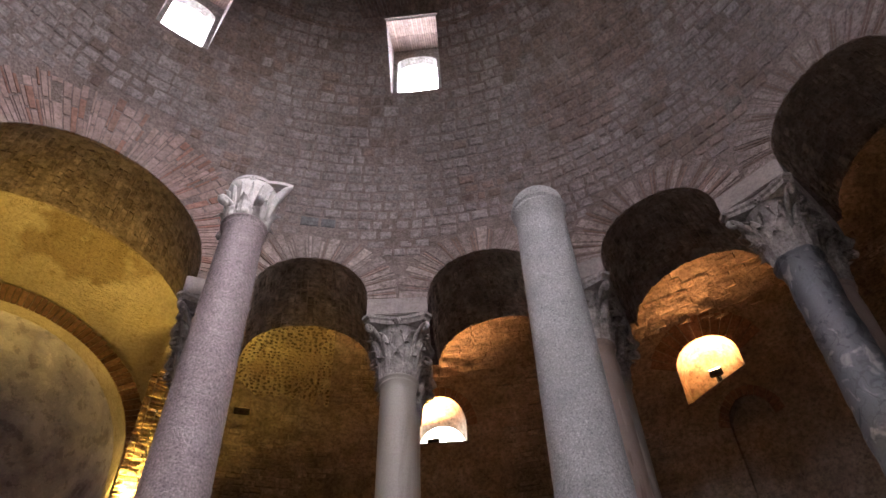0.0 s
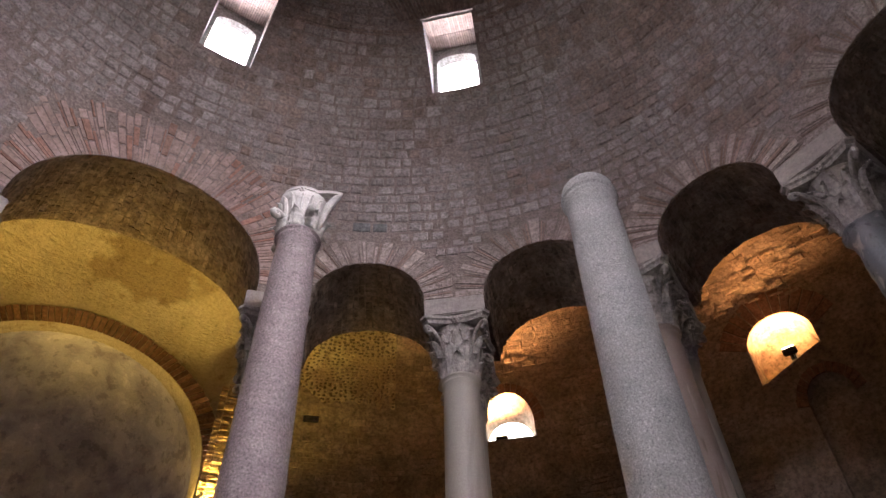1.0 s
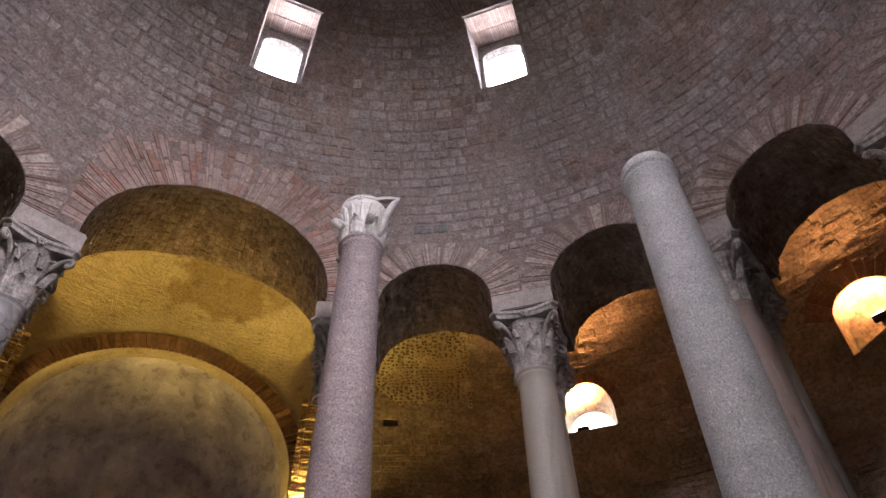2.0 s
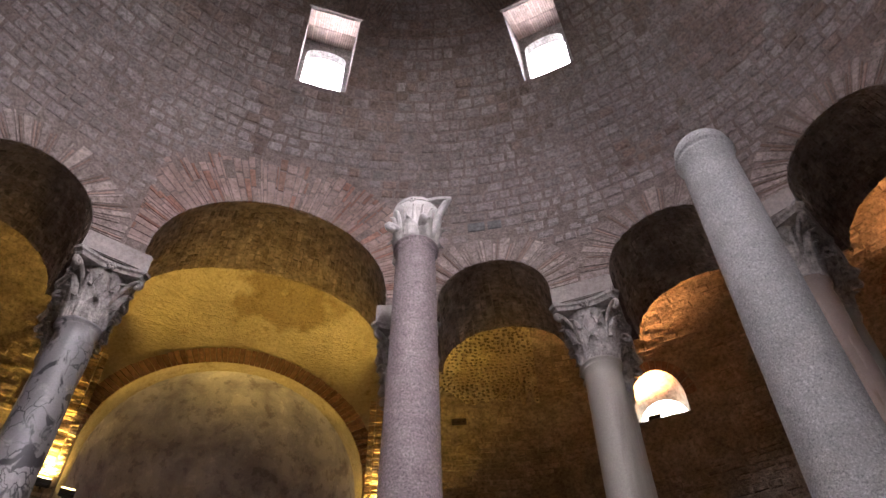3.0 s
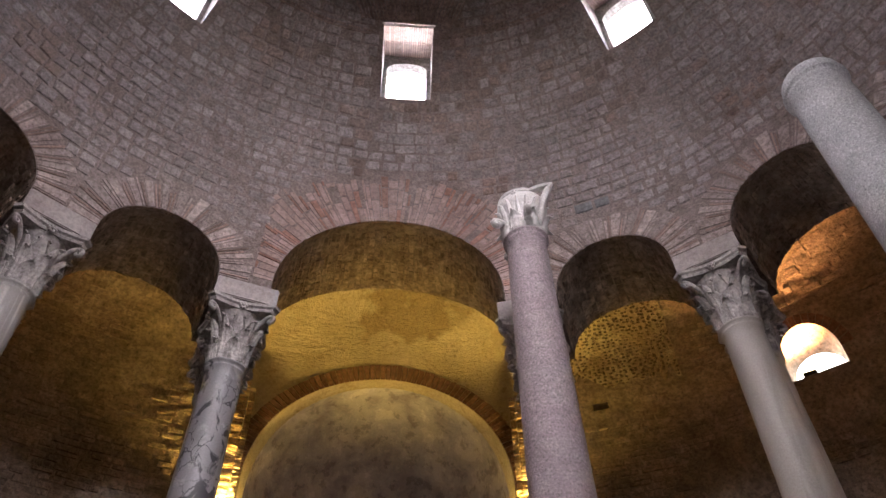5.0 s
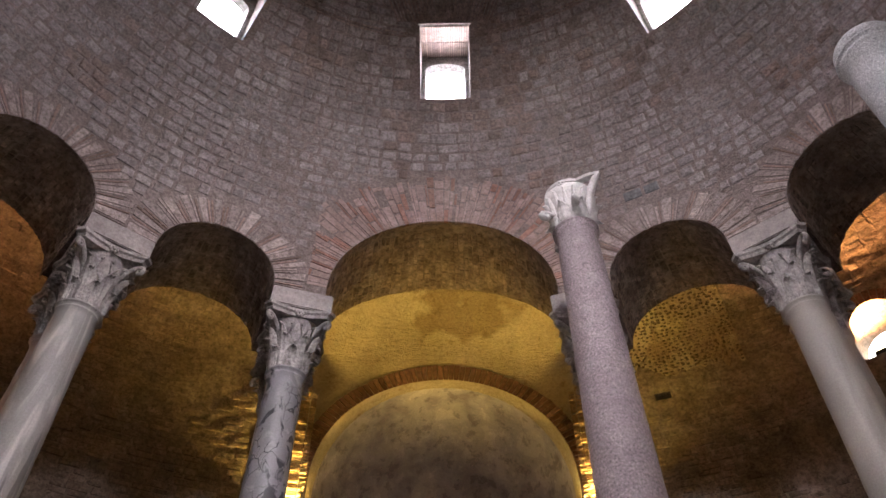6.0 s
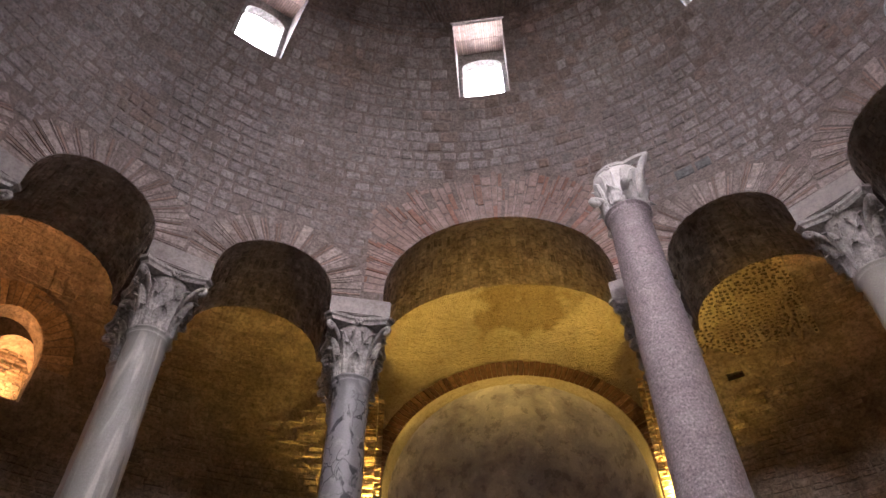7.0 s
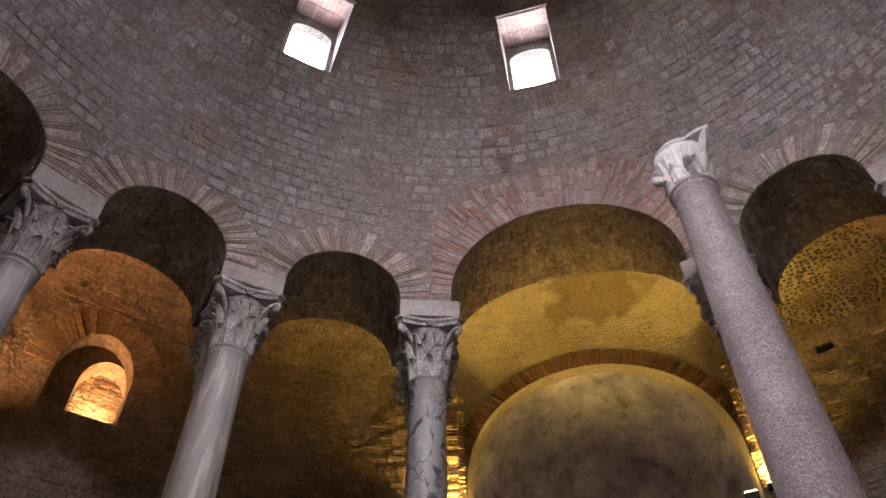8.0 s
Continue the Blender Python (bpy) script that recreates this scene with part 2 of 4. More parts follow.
def veined(name, ground, pale, vein, scale, stretch, lo, hi, rough=0.5, cracks=0.0):
    """Marble with long veins or blotches."""
    m, n, l, b = material(name, rough)
    co = n.new("ShaderNodeTexCoord").outputs["Object"]
    w = n.new("ShaderNodeMapping")
    w.inputs["Scale"].default_value = (1, 1, stretch)
    l.new(co, w.inputs[0])
    a = n.new("ShaderNodeTexNoise")
    a.inputs["Scale"].default_value, a.inputs["Detail"].default_value, a.inputs["Distortion"].default_value = scale, 8, 1.2
    l.new(w.outputs[0], a.inputs["Vector"])
    c = ramp(n, l, a.outputs["Fac"], ((lo - 0.06, vein), (lo, ground), (hi, ground), (hi + 0.12, pale)))
    if cracks:
        vo = n.new("ShaderNodeTexVoronoi")
        vo.feature, vo.inputs["Scale"].default_value = "DISTANCE_TO_EDGE", 6.5
        bent = n.new("ShaderNodeMix")
        bent.data_type, bent.blend_type = "RGBA", "LINEAR_LIGHT"
        bent.inputs["Factor"].default_value = 0.12
        l.new(w.outputs[0], bent.inputs[6])
        l.new(a.outputs["Color"], bent.inputs[7])
        l.new(bent.outputs[2], vo.inputs["Vector"])
        line = ramp(n, l, vo.outputs["Distance"], ((0.015, (1, 1, 1)), (0.05, (0, 0, 0))))
        where = ramp(n, l, noise_tex(n, l, 2.3, 3, 0.5, co), ((0.41, (0, 0, 0)), (0.56, (cracks, cracks, cracks))))
        c = mix(n, l, "MIX", mix(n, l, "MULTIPLY", 1.0, line, where), c, vein)
    g = ramp(n, l, noise_tex(n, l, 60, 8, 0.7, co), ((0.3, (0.8, 0.8, 0.8)), (0.7, (1.12, 1.12, 1.12))))
    l.new(mix(n, l, "MULTIPLY", 1.0, c, g), b.inputs["Base Color"])
    bp = n.new("ShaderNodeBump")
    bp.inputs["Strength"].default_value, bp.inputs["Distance"].default_value = 0.3, 0.006
    l.new(a.outputs["Fac"], bp.inputs["Height"])
    l.new(bp.outputs[0], b.inputs["Normal"])
    return m


CIPOLLINO = veined("veined_cipollino", (0.34, 0.33, 0.305), (0.58, 0.56, 0.52), (0.17, 0.165, 0.155), 5, 0.12, 0.44, 0.53)
BLOTCH = veined("breccia_marble", (0.27, 0.265, 0.275), (0.4, 0.39, 0.39), (0.04, 0.04, 0.045), 4.5, 0.75, 0.475, 0.6, cracks=1.0)
BLUE = veined("blue_breccia", (0.16, 0.172, 0.188), (0.5, 0.5, 0.49), (0.06, 0.07, 0.08), 6, 0.7, 0.43, 0.575, cracks=0.8)
BEIGE = veined("beige_marble", (0.41, 0.385, 0.34), (0.48, 0.45, 0.4), (0.33, 0.31, 0.27), 3, 0.1, 0.4, 0.6)
PINK = veined("pink_marble", (0.36, 0.29, 0.255), (0.6, 0.5, 0.44), (0.24, 0.18, 0.155), 6, 0.1, 0.4, 0.58)
BLACK, _n, _l, _b = material("black_metal", 0.5, 0.6)
_b.inputs["Base Color"].default_value = (0.02, 0.02, 0.02, 1)
GLASS, _n, _l, _b = material("window_glass", 0.02)
_b.inputs["Base Color"].default_value, _b.inputs["Transmission Weight"].default_value, _b.inputs["IOR"].default_value = (0.95, 0.97, 1, 1), 1.0, 1.05


def emitter(name, colour, strength):
    m, n, l, b = material(name)
    b.inputs["Emission Color"].default_value, b.inputs["Emission Strength"].default_value = (*colour, 1), strength
    return m


# ---------------------------------------------------------------- building helpers
def mesh_of(name, bm_or_data, mats, parent=None, smooth=False, weld=False):
    me = bpy.data.meshes.new(name)
    if isinstance(bm_or_data, tuple):
        me.from_pydata(*bm_or_data[:2], bm_or_data[2])
        if len(bm_or_data) > 3:
            me.polygons.foreach_set("material_index", bm_or_data[3])
    else:
        bm_or_data.to_mesh(me)
        bm_or_data.free()
    if weld:
        bm = bmesh.new()
        bm.from_mesh(me)
        bmesh.ops.remove_doubles(bm, verts=bm.verts, dist=0.0015)
        bm.to_mesh(me)
        bm.free()
    for m in mats if isinstance(mats, (list, tuple)) else [mats]:
        me.materials.append(m)
    if smooth:
        me.polygons.foreach_set("use_smooth", [True] * len(me.polygons))
    me.update()
    ob = new(name, me)
    if parent:
        ob.parent = parent
    return ob


class Sheet:
    """Collects vertices and faces with material slots."""

    def __init__(self):
        self.v, self.f, self.m = [], [], []

    def face(self, pts, slot=0):
        i = len(self.v)
        self.v += [tuple(p) for p in pts]
        self.f.append(tuple(range(i, i + len(pts))))
        self.m.append(slot)

    def data(self):
        return (self.v, [], self.f, self.m)

    def grid(self, fn, us, vs, slot=0, flip=False):
        i = len(self.v)
        self.v += [tuple(fn(u, v)) for v in vs for u in us]
        n = len(us)
        for y in range(len(vs) - 1):
            for x in range(n - 1):
                q = (i + y * n + x, i + y * n + x + 1, i + (y + 1) * n + x + 1, i + (y + 1) * n + x)
                self.f.append(q[::-1] if flip else q)
                self.m.append(slot)


def lerp(a, b, t):
    return a + (b - a) * t


def steps(a, b, n):
    return [lerp(a, b, i / n) for i in range(n + 1)]


def arch_line(half, rise, base, n=24):
    """An arch's line from its left foot to its right foot, as offsets from its middle."""
    return [(-half * math.cos(math.pi * i / n), base + rise * math.sin(math.pi * i / n)) for i in range(n + 1)]


def lathe(profile, n=32):
    bm = bmesh.new()
    rings = []
    for r, z in profile:
        rings.append([bm.verts.new((r * math.cos(2 * math.pi * i / n), r * math.sin(2 * math.pi * i / n), z)) for i in range(n)])
    for lo, hi in zip(rings, rings[1:]):
        for i in range(n):
            bm.faces.new((lo[i], lo[(i + 1) % n], hi[(i + 1) % n], hi[i]))
    bm.faces.new(rings[0][::-1])
    bm.faces.new(rings[-1])
    return bm


# ---------------------------------------------------------------- floor
rng = random.Random(7)
sh = Sheet()
sh.grid(lambda a, r: polar(a, r, 0), steps(0, 360, 72), [0.01, 3, 6, 9, 14])
floor = tagged(mesh_of("floor", sh.data(), FLOOR), "worn pale stone paving of the round hall", "floor", kind="structure")


def rough(p, amount, scale=2.2):
    """Moves a point a little, as on a rough wall."""
    v = noise.noise_vector(Vector(p) * scale) + 0.5 * noise.noise_vector(Vector(p) * scale * 3.1)
    return Vector(p) + v * amount


def block(sheet, surf, corners, d, inset, slot, sink=0.015):
    """A stone proud of a curved surface; corners go round in the surface's own two measures."""
    ca = sum(c[0] for c in corners) / 4
    cs = sum(c[1] for c in corners) / 4
    lo = [surf(a, s, -sink) for a, s in corners]
    hi = [surf(lerp(a, ca, inset), lerp(s, cs, inset), d * rng.uniform(0.8, 1.2)) for a, s in corners]
    i = len(sheet.v)
    sheet.v += [tuple(p) for p in lo + hi]
    sheet.f += [(i + 4, i + 5, i + 6, i + 7)] + [(i + k, i + (k + 1) % 4, i + 4 + (k + 1) % 4, i + 4 + k) for k in range(4)]
    sheet.m += [slot] * 5


def cushion(sheet, surf, corners, d, slot):
    """A weathered block with rounded shoulders, proud of its mortar bed."""
    ca = sum(c[0] for c in corners) / 4
    cs = sum(c[1] for c in corners) / 4
    i = len(sheet.v)
    for inset, lift in ((0.0, -0.012), (0.05, 0.55), (0.24, 1.0)):
        for a, s in corners:
            h = lift if lift < 0 else d * lift * rng.uniform(0.85, 1.15)
            sheet.v.append(tuple(surf(lerp(a, ca, inset), lerp(s, cs, inset), h)))
    sheet.f.append((i + 8, i + 9, i + 10, i + 11))
    for q in (i, i + 4):
        sheet.f += [(q + k, q + (k + 1) % 4, q + 4 + (k + 1) % 4, q + 4 + k) for k in range(4)]
    sheet.m += [slot] * 9


def off_axis(a, b):
    return (a - b + 180) % 360 - 180


# ---------------------------------------------------------------- arcade wall
BAYS = [(0.0, HALF, True)]
for lo, hi in zip(AXES, AXES[1:]):
    BAYS.append(((lo + hi) / 2, (hi - lo) / 2, False))
TOPS = 9.9    # top of the drum's part


def bay_shape(half, wide, mid):
    """Half opening in degrees, springing, radius, outer radius of the arch's ring."""
    oh = half - (2.75 if wide else 3.9)
    r = radians(oh) * R
    low = 0.09 if abs(mid - 74.5) < 2 else 0.0    # this arch springs lower
    return oh, ZB if wide else Z0 - low, r, r + (0.82 if wide else 0.43)


sh = Sheet()
for mid, half, wide in BAYS:
    oh, base, rise, _ = bay_shape(half, wide, mid)
    line = arch_line(oh, rise, base, 28)
    outer = [(half * x / oh, TOPS) for x, z in line]
    if wide:
        line = [(-oh, Z0)] + line + [(oh, Z0)]
        outer = [(-half, TOPS)] + outer + [(half, TOPS)]
    rows = 12
    pts = [[(lerp(x, ox, j / rows), lerp(z, oz, j / rows)) for (x, z), (ox, oz) in zip(line, outer)] for j in range(rows + 1)]
    for j in range(rows):
        for i in range(len(line) - 1):
            q = [pts[j][i], pts[j][i + 1], pts[j + 1][i + 1], pts[j + 1][i]]
            sh.face([skin(mid + x, z) for x, z in q])
            sh.face([polar(mid + x, RB, z) for x, z in q][::-1])
    for sgn in (-1, 1):
        edge = [(lerp(sgn * oh, sgn * half, j / 12), lerp(Z0, TOPS, j / 12)) for j in range(13)]
        for (x0, z0), (x1, z1) in zip(edge, edge[1:]):
            q = [(x0, z0), (sgn * half, z0), (sgn * half, z1), (x1, z1)]
            q = q if sgn > 0 else q[::-1]
            sh.face([skin(mid + x, z) for x, z in q])
            sh.face([polar(mid + x, RB, z) for x, z in q][::-1])
        sh.face([polar(mid + sgn * oh, R, Z0), polar(mid + sgn * half, R, Z0), polar(mid + sgn * half, RB, Z0), polar(mid + sgn * oh, RB, Z0)])
    fine = [(-oh, Z0 - 0.05)]
    for p, q in zip(line, line[1:]):
        fine += [(lerp(p[0], q[0], k / 2), lerp(p[1], q[1], k / 2)) for k in (0, 1)]
    fine += [line[-1], (oh, Z0 - 0.05)]

    def soffit(i, r):
        p = polar(mid + fine[i][0], r, fine[i][1])
        k = min(1, (r - R) / 0.12)
        return rough(p, 0.014 * k, 8.0)

    sh.grid(soffit, range(len(fine)), steps(R, RB + 0.01, 18), 1)
arcade = tagged(mesh_of("wall_arcade", sh.data(), [MORTAR, SOFFIT], weld=True), "ring of stone and brick arches carried by marble columns", "wall", kind="structure")

soffit_stones = Sheet()
for mid, half, wide in BAYS:
    if abs(off_axis(mid, 10)) > 95:
        continue
    oh, base, rise, _ = bay_shape(half, wide, mid)

    def under(t, r, d=0.0):
        return polar(mid - math.degrees((rise - d) * math.cos(t) / R), r, base + (rise - d) * math.sin(t))

    t = 0.02
    while t < math.pi - 0.03:
        dt = rng.uniform(0.045, 0.085) / rise
        r = R + 0.1 + rng.uniform(0, 0.1)
        while r < RB - 0.02:
            w = min(rng.uniform(0.1, 0.26), RB + 0.02 - r)
            if rng.random() > 0.1:
                e = min(t + dt - 0.012 / rise, math.pi - 0.01)
                block(soffit_stones, under, [(e, r), (t, r), (t, r + w - 0.015), (e, r + w - 0.015)], rng.choice((0.002, 0.005, 0.009, 0.014)), 0.15, 0, 0.008)
            r += w
        t += dt
tagged(mesh_of("soffit_stones", soffit_stones.data(), SOFFITSTONE, arcade), "rough stones and bricks under the arches", kind="stuff")

# ---------------------------------------------------------------- dome
WINS = [0.8 + 43.3 * k for k in (-1, 0, 1)] + [44.1 + 45.57 * k for k in (1, 2, 3, 4, 5)]
GLOW = [0.3, 0.34, 0.3, 0.35, 0.95, 2.6, 0.7, 0.45]   # the sky is brighter on one side
SILL, WTOP, WHALF = 11.07, 12.26, 0.38
CROWN = SPRING + R * math.pi / 2


def win_half(s):
    return math.degrees(WHALF / (R * math.cos((s - SPRING) / R)))


def in_window(a, s, grow=0.0):
    if not SILL - grow < s < WTOP + grow:
        return False
    return any(abs(off_axis(a, w)) < win_half(s) + math.degrees(grow / R) for w in WINS)


def in_arch(a, s, grow=0.0):
    for mid, half, wide in BAYS:
        x = off_axis(a, mid)
        if abs(x) <= half:
            oh, base, r, ro = bay_shape(half, wide, mid)
            dx, dz = radians(x) * R, s - base
            return dz < 0 or math.hypot(dx, dz) < ro + grow
    return False


sh = Sheet()
edges = sorted(a % 360 for a in WINS)
for k, a in enumerate(edges):
    b = edges[(k + 1) % len(edges)] + (360 if k == len(edges) - 1 else 0)
    n = max(2, round((b - a) / 3))
    sh.grid(lambda u, s: skin(lerp(a + win_half(s), b - win_half(s), u), s), steps(0, 1, n), steps(SILL, WTOP, 8))
    for lo, hi, m in ((TOPS, SILL, 8), (WTOP, CROWN - 0.02, 26)):
        hs = win_half(SILL if lo == TOPS else WTOP)
        us = [a, a + hs] + [lerp(a + hs, b - hs, i / n) for i in range(1, n)] + [b - hs, b]
        sh.grid(lambda u, s: skin(u, s), us, steps(lo, hi, m))
sh.grid(lambda a, s: skin(a, s, -0.012), steps(0, 360, 180), steps(TOPS - 0.2, TOPS + 0.2, 2))
for q in (SILL - 0.15, WTOP):
    for a0, a1 in zip(edges, edges[1:] + [edges[0] + 360]):
        sh.grid(lambda a, s: skin(a, s, -0.012), steps(a0 + 6.5, a1 - 6.5, 30), [q, q + 0.15])
wall_blocks, piece_places = Sheet(), []
s = 7.95
rows_up = 0
while s < 14.6:
    upper = s > 12.0
    h = rng.uniform(0.115, 0.15) if upper else rng.uniform(0.155, 0.19)
    rad = R * math.cos(max(0, (s - SPRING) / R))
    a = rng.uniform(0, 2)
    while a < 360:
        w = rng.uniform(0.14, 0.27) if not upper else rng.uniform(0.13, 0.28)
        da = math.degrees(w / rad)
        gap = math.degrees(rng.uniform(0.02, 0.045) / rad)
        ca, cs = a + da / 2, s + h / 2
        free = not in_arch(ca, cs, 0.02) and not in_arch(ca, cs - h * 0.5, -0.02)
        if free and not any(in_window(q, z) for q in (a, a + da - gap) for z in (s, s + h)) and rng.random() > 0.05:
            field = noise.noise(polar(ca, rad, cs) * 0.55) + 0.5 * noise.noise(polar(ca, rad, cs) * 1.9)
            streak = abs(off_axis(ca, -6.6 - (cs - 9.7) * 1.2)) < 2.0 and 9.6 < cs < 10.9
            streak = streak or (abs(off_axis(ca, 13.5)) < 2.2 and 10.0 < cs < 11.9)
            red = field + rng.uniform(-0.1, 0.1) > (0.1 if upper else 0.42) or (streak and rng.random() < 0.75)
            patch = 27.5 < off_axis(ca, 0) < 33.0 and 8.62 < cs < 8.86
            slot = 3 if patch else 2 if red else 1
            jit = 0.014
            smear = noise.noise(polar(ca, rad, cs) * 0.8 + Vector((7, 3, 1))) + 0.4 * noise.noise(polar(ca, rad, cs) * 2.6)
            e = lambda: rng.uniform(-jit, jit)
            ja = math.degrees(jit / rad)
            cor = [(a + rng.uniform(-ja, ja), s + e()), (a + da - gap + rng.uniform(-ja, ja), s + e()), (a + da - gap + rng.uniform(-ja, ja), s + h - 0.03 + e()), (a + rng.uniform(-ja, ja), s + h - 0.03 + e())]
            d = rng.uniform(0.008, 0.019) if smear > -0.08 else rng.uniform(0.001, 0.008)
            tgt = sh if s > TOPS else wall_blocks
            if tgt is wall_blocks and abs(off_axis(ca, 8)) < 52 and len(piece_places) < 290:
                piece_places.append((ca, cs, w - 0.03, h - 0.03, d, slot))
            else:
                cushion(tgt, skin, cor, d, slot)
        a += da
    s += h
# two brick string courses under the windows' heads
for s0, span in ((12.04, 360), (11.82, 360)):
    a = 0.0
    while a < span:
        da = rng.uniform(2.2, 3.6)
        on = noise.noise(Vector((a * 0.035, s0 * 3, 0))) > (-0.55 if s0 > 12 else 0.05)
        if on and not in_window(a, s0, 0.03) and not in_window(a + da, s0, 0.03):
            for k in (0, 1):
                z0 = s0 + 0.05 * k + rng.uniform(-0.006, 0.006)
                block(sh, skin, [(a, z0), (a + da - 0.15, z0), (a + da - 0.15, z0 + 0.034), (a, z0 + 0.034)], 0.018, 0.05, 2)
        a += da
# fans of brick over the windows
for w in WINS:
    for k in range(-14, 15):
        x = k * 0.05
        t = radians(k * 3.2)
        s0, s1 = WTOP + 0.06 + 0.30 * (math.cos(t) - 1) * 0.6, WTOP + 0.44 + 0.50 * (math.cos(t) - 1) * 0.6
        rad = R * math.cos((s0 - SPRING) / R)
        g = math.degrees(1 / rad)
        sp = 0.021
        lean = math.sin(t) * 0.30
        block(sh, skin, [(w + (x - sp) * g, s0), (w + (x + sp) * g, s0), (w + (x + lean + sp) * g, s1), (w + (x + lean - sp) * g, s1)], 0.024, 0.08, 2)
dome = tagged(mesh_of("dome_ceiling", sh.data(), [MORTAR, TUFF, DARKBRICK, GREYBLOCK]), "dome of small squared tuff blocks and brick courses", "dome", kind="structure")

# ---------------------------------------------------------------- windows of the dome
WR = 4.68


def window(k, w, glow):
    """Splayed opening in the dome with a cement arch frame and a pane."""
    def at(x, r, z):
        c, t = polar(w, r, z), radians(w)
        return c + Vector((math.cos(t), -math.sin(t), 0)) * x

    e = tagged(new("window_%d" % k), "small arched dome window in a splayed brick opening", "window", kind="structure")
    sh = Sheet()
    ss = steps(SILL, WTOP, 8)
    prof = [(R * math.cos((q - SPRING) / R), SPRING + R * math.sin((q - SPRING) / R)) for q in ss]
    zt = 12.42
    for sgn in (-1, 1):
        for (r0, z0), (r1, z1), k0, k1 in zip(prof, prof[1:], range(8), range(1, 9)):
            b0, b1 = lerp(prof[0][1], zt, k0 / 8), lerp(prof[0][1], zt, k1 / 8)
            q = [at(sgn * WHALF, r0, z0), at(sgn * WHALF, WR, b0), at(sgn * WHALF, WR, b1), at(sgn * WHALF, r1, z1)]
            sh.face(q if sgn > 0 else q[::-1], 0)
    (rt, ztop), (rs, zs) = prof[-1], prof[0]
    sh.face([at(-WHALF, rs, zs), at(WHALF, rs, zs), at(WHALF, WR + 0.3, zs - 0.02), at(-WHALF, WR + 0.3, zs - 0.02)], 0)
    sh.face([at(-WHALF - 0.03, rt - 0.06, ztop - 0.03), at(WHALF + 0.03, rt - 0.06, ztop - 0.03), at(WHALF, WR, zt), at(-WHALF, WR, zt)], 0)
    n = 21
    for i in range(n):
        x0, x1 = lerp(-WHALF, WHALF, (i + 0.12) / n), lerp(-WHALF, WHALF, (i + 0.88) / n)
        for j in range(2):
            t0, t1 = j / 2 + 0.01, (j + 1) / 2 - 0.012
            dz = -0.012 - 0.008 * rng.random()
            a0, a1 = (lerp(rt, WR, t0), lerp(ztop, zt, t0)), (lerp(rt, WR, t1), lerp(ztop, zt, t1))
            lo = [at(x0, *a0), at(x1, *a0), at(x1, *a1), at(x0, *a1)]
            hi = [p + Vector((0, 0, dz)) for p in lo]
            sh.face(hi, 1)
            for q in range(4):
                sh.face([lo[q], lo[(q + 1) % 4], hi[(q + 1) % 4], hi[q]], 1)
    mesh_of("reveal", sh.data(), [TUFF, WINBRICK], e)
    # cement frame with an arched opening
    sh = Sheet()
    oh, zsp, zc = 0.315, 11.99, 12.18
    inner = [(-oh, zs - 0.01)] + [(-oh * math.cos(math.pi * i / 14), zsp + (zc - zsp) * math.sin(math.pi * i / 14)) for i in range(15)] + [(oh, zs - 0.01)]
    rim = [(-WHALF, zs - 0.01)] + [(-WHALF + 2 * WHALF * i / 14, zt + 0.02 if 0 < i < 14 else zt + 0.02) for i in range(15)] + [(WHALF, zs - 0.01)]
    for (p, q), (u, v) in zip(zip(inner, inner[1:]), zip(rim, rim[1:])):
        sh.face([at(p[0], WR, p[1]), at(q[0], WR, q[1]), at(v[0], WR, v[1]), at(u[0], WR, u[1])])
        sh.face([at(p[0], WR, p[1]), at(q[0], WR, q[1]), at(q[0] * 0.97, WR + 0.14, q[1]), at(p[0] * 0.97, WR + 0.14, p[1])])
        sh.face([at(u[0], WR, u[1]), at(v[0], WR, v[1]), at(v[0], WR + 0.14, v[1]), at(u[0], WR + 0.14, u[1])])
    mesh_of("window_frame", sh.data(), CONCRETE, e)
    sh = Sheet()
    sh.face([at(x, WR + 0.12, z) for x, z in inner])
    pane = mesh_of("pane", sh.data(), GLASS, e)
    pane.visible_shadow = False
    d = bpy.data.lights.new("window_light", "AREA")
    d.shape, d.size, d.size_y, d.energy, d.color = "RECTANGLE", 1.0, 1.7, WINDOW_W * glow, (1.0, 0.885, 0.94)
    ob = new("window_light", d)
    ob.matrix_world = look(at(0, WR + 0.75, 12.5), at(0, WR - 1, 11.05))


for k, w in enumerate(WINS):
    window(k + 1, w, GLOW[k])

# ---------------------------------------------------------------- ambulatory: outer wall with niches, ring vault
VZ, VH = 8.95, 1.35


def ring(a, v, d=0.0):
    """Outer wall up to VZ, then the ring vault over to the arcade's back."""
    if v <= VZ:
        return polar(a, RO - d, v)
    f = (v - VZ) / 1.35
    c, w = (RO + RB) / 2, (RO - RB) / 2
    return polar(a, c + (w - d) * math.cos(f), VZ + (VH - d) * math.sin(f))


def hole(ac, half, z0, zs, zc, n=20):
    """An arched opening's outline in degrees and metres."""
    return [(ac + half, z0)] + [(ac + half * math.cos(math.pi * i / n), zs + (zc - zs) * math.sin(math.pi * i / n)) for i in range(n + 1)] + [(ac - half, z0)]


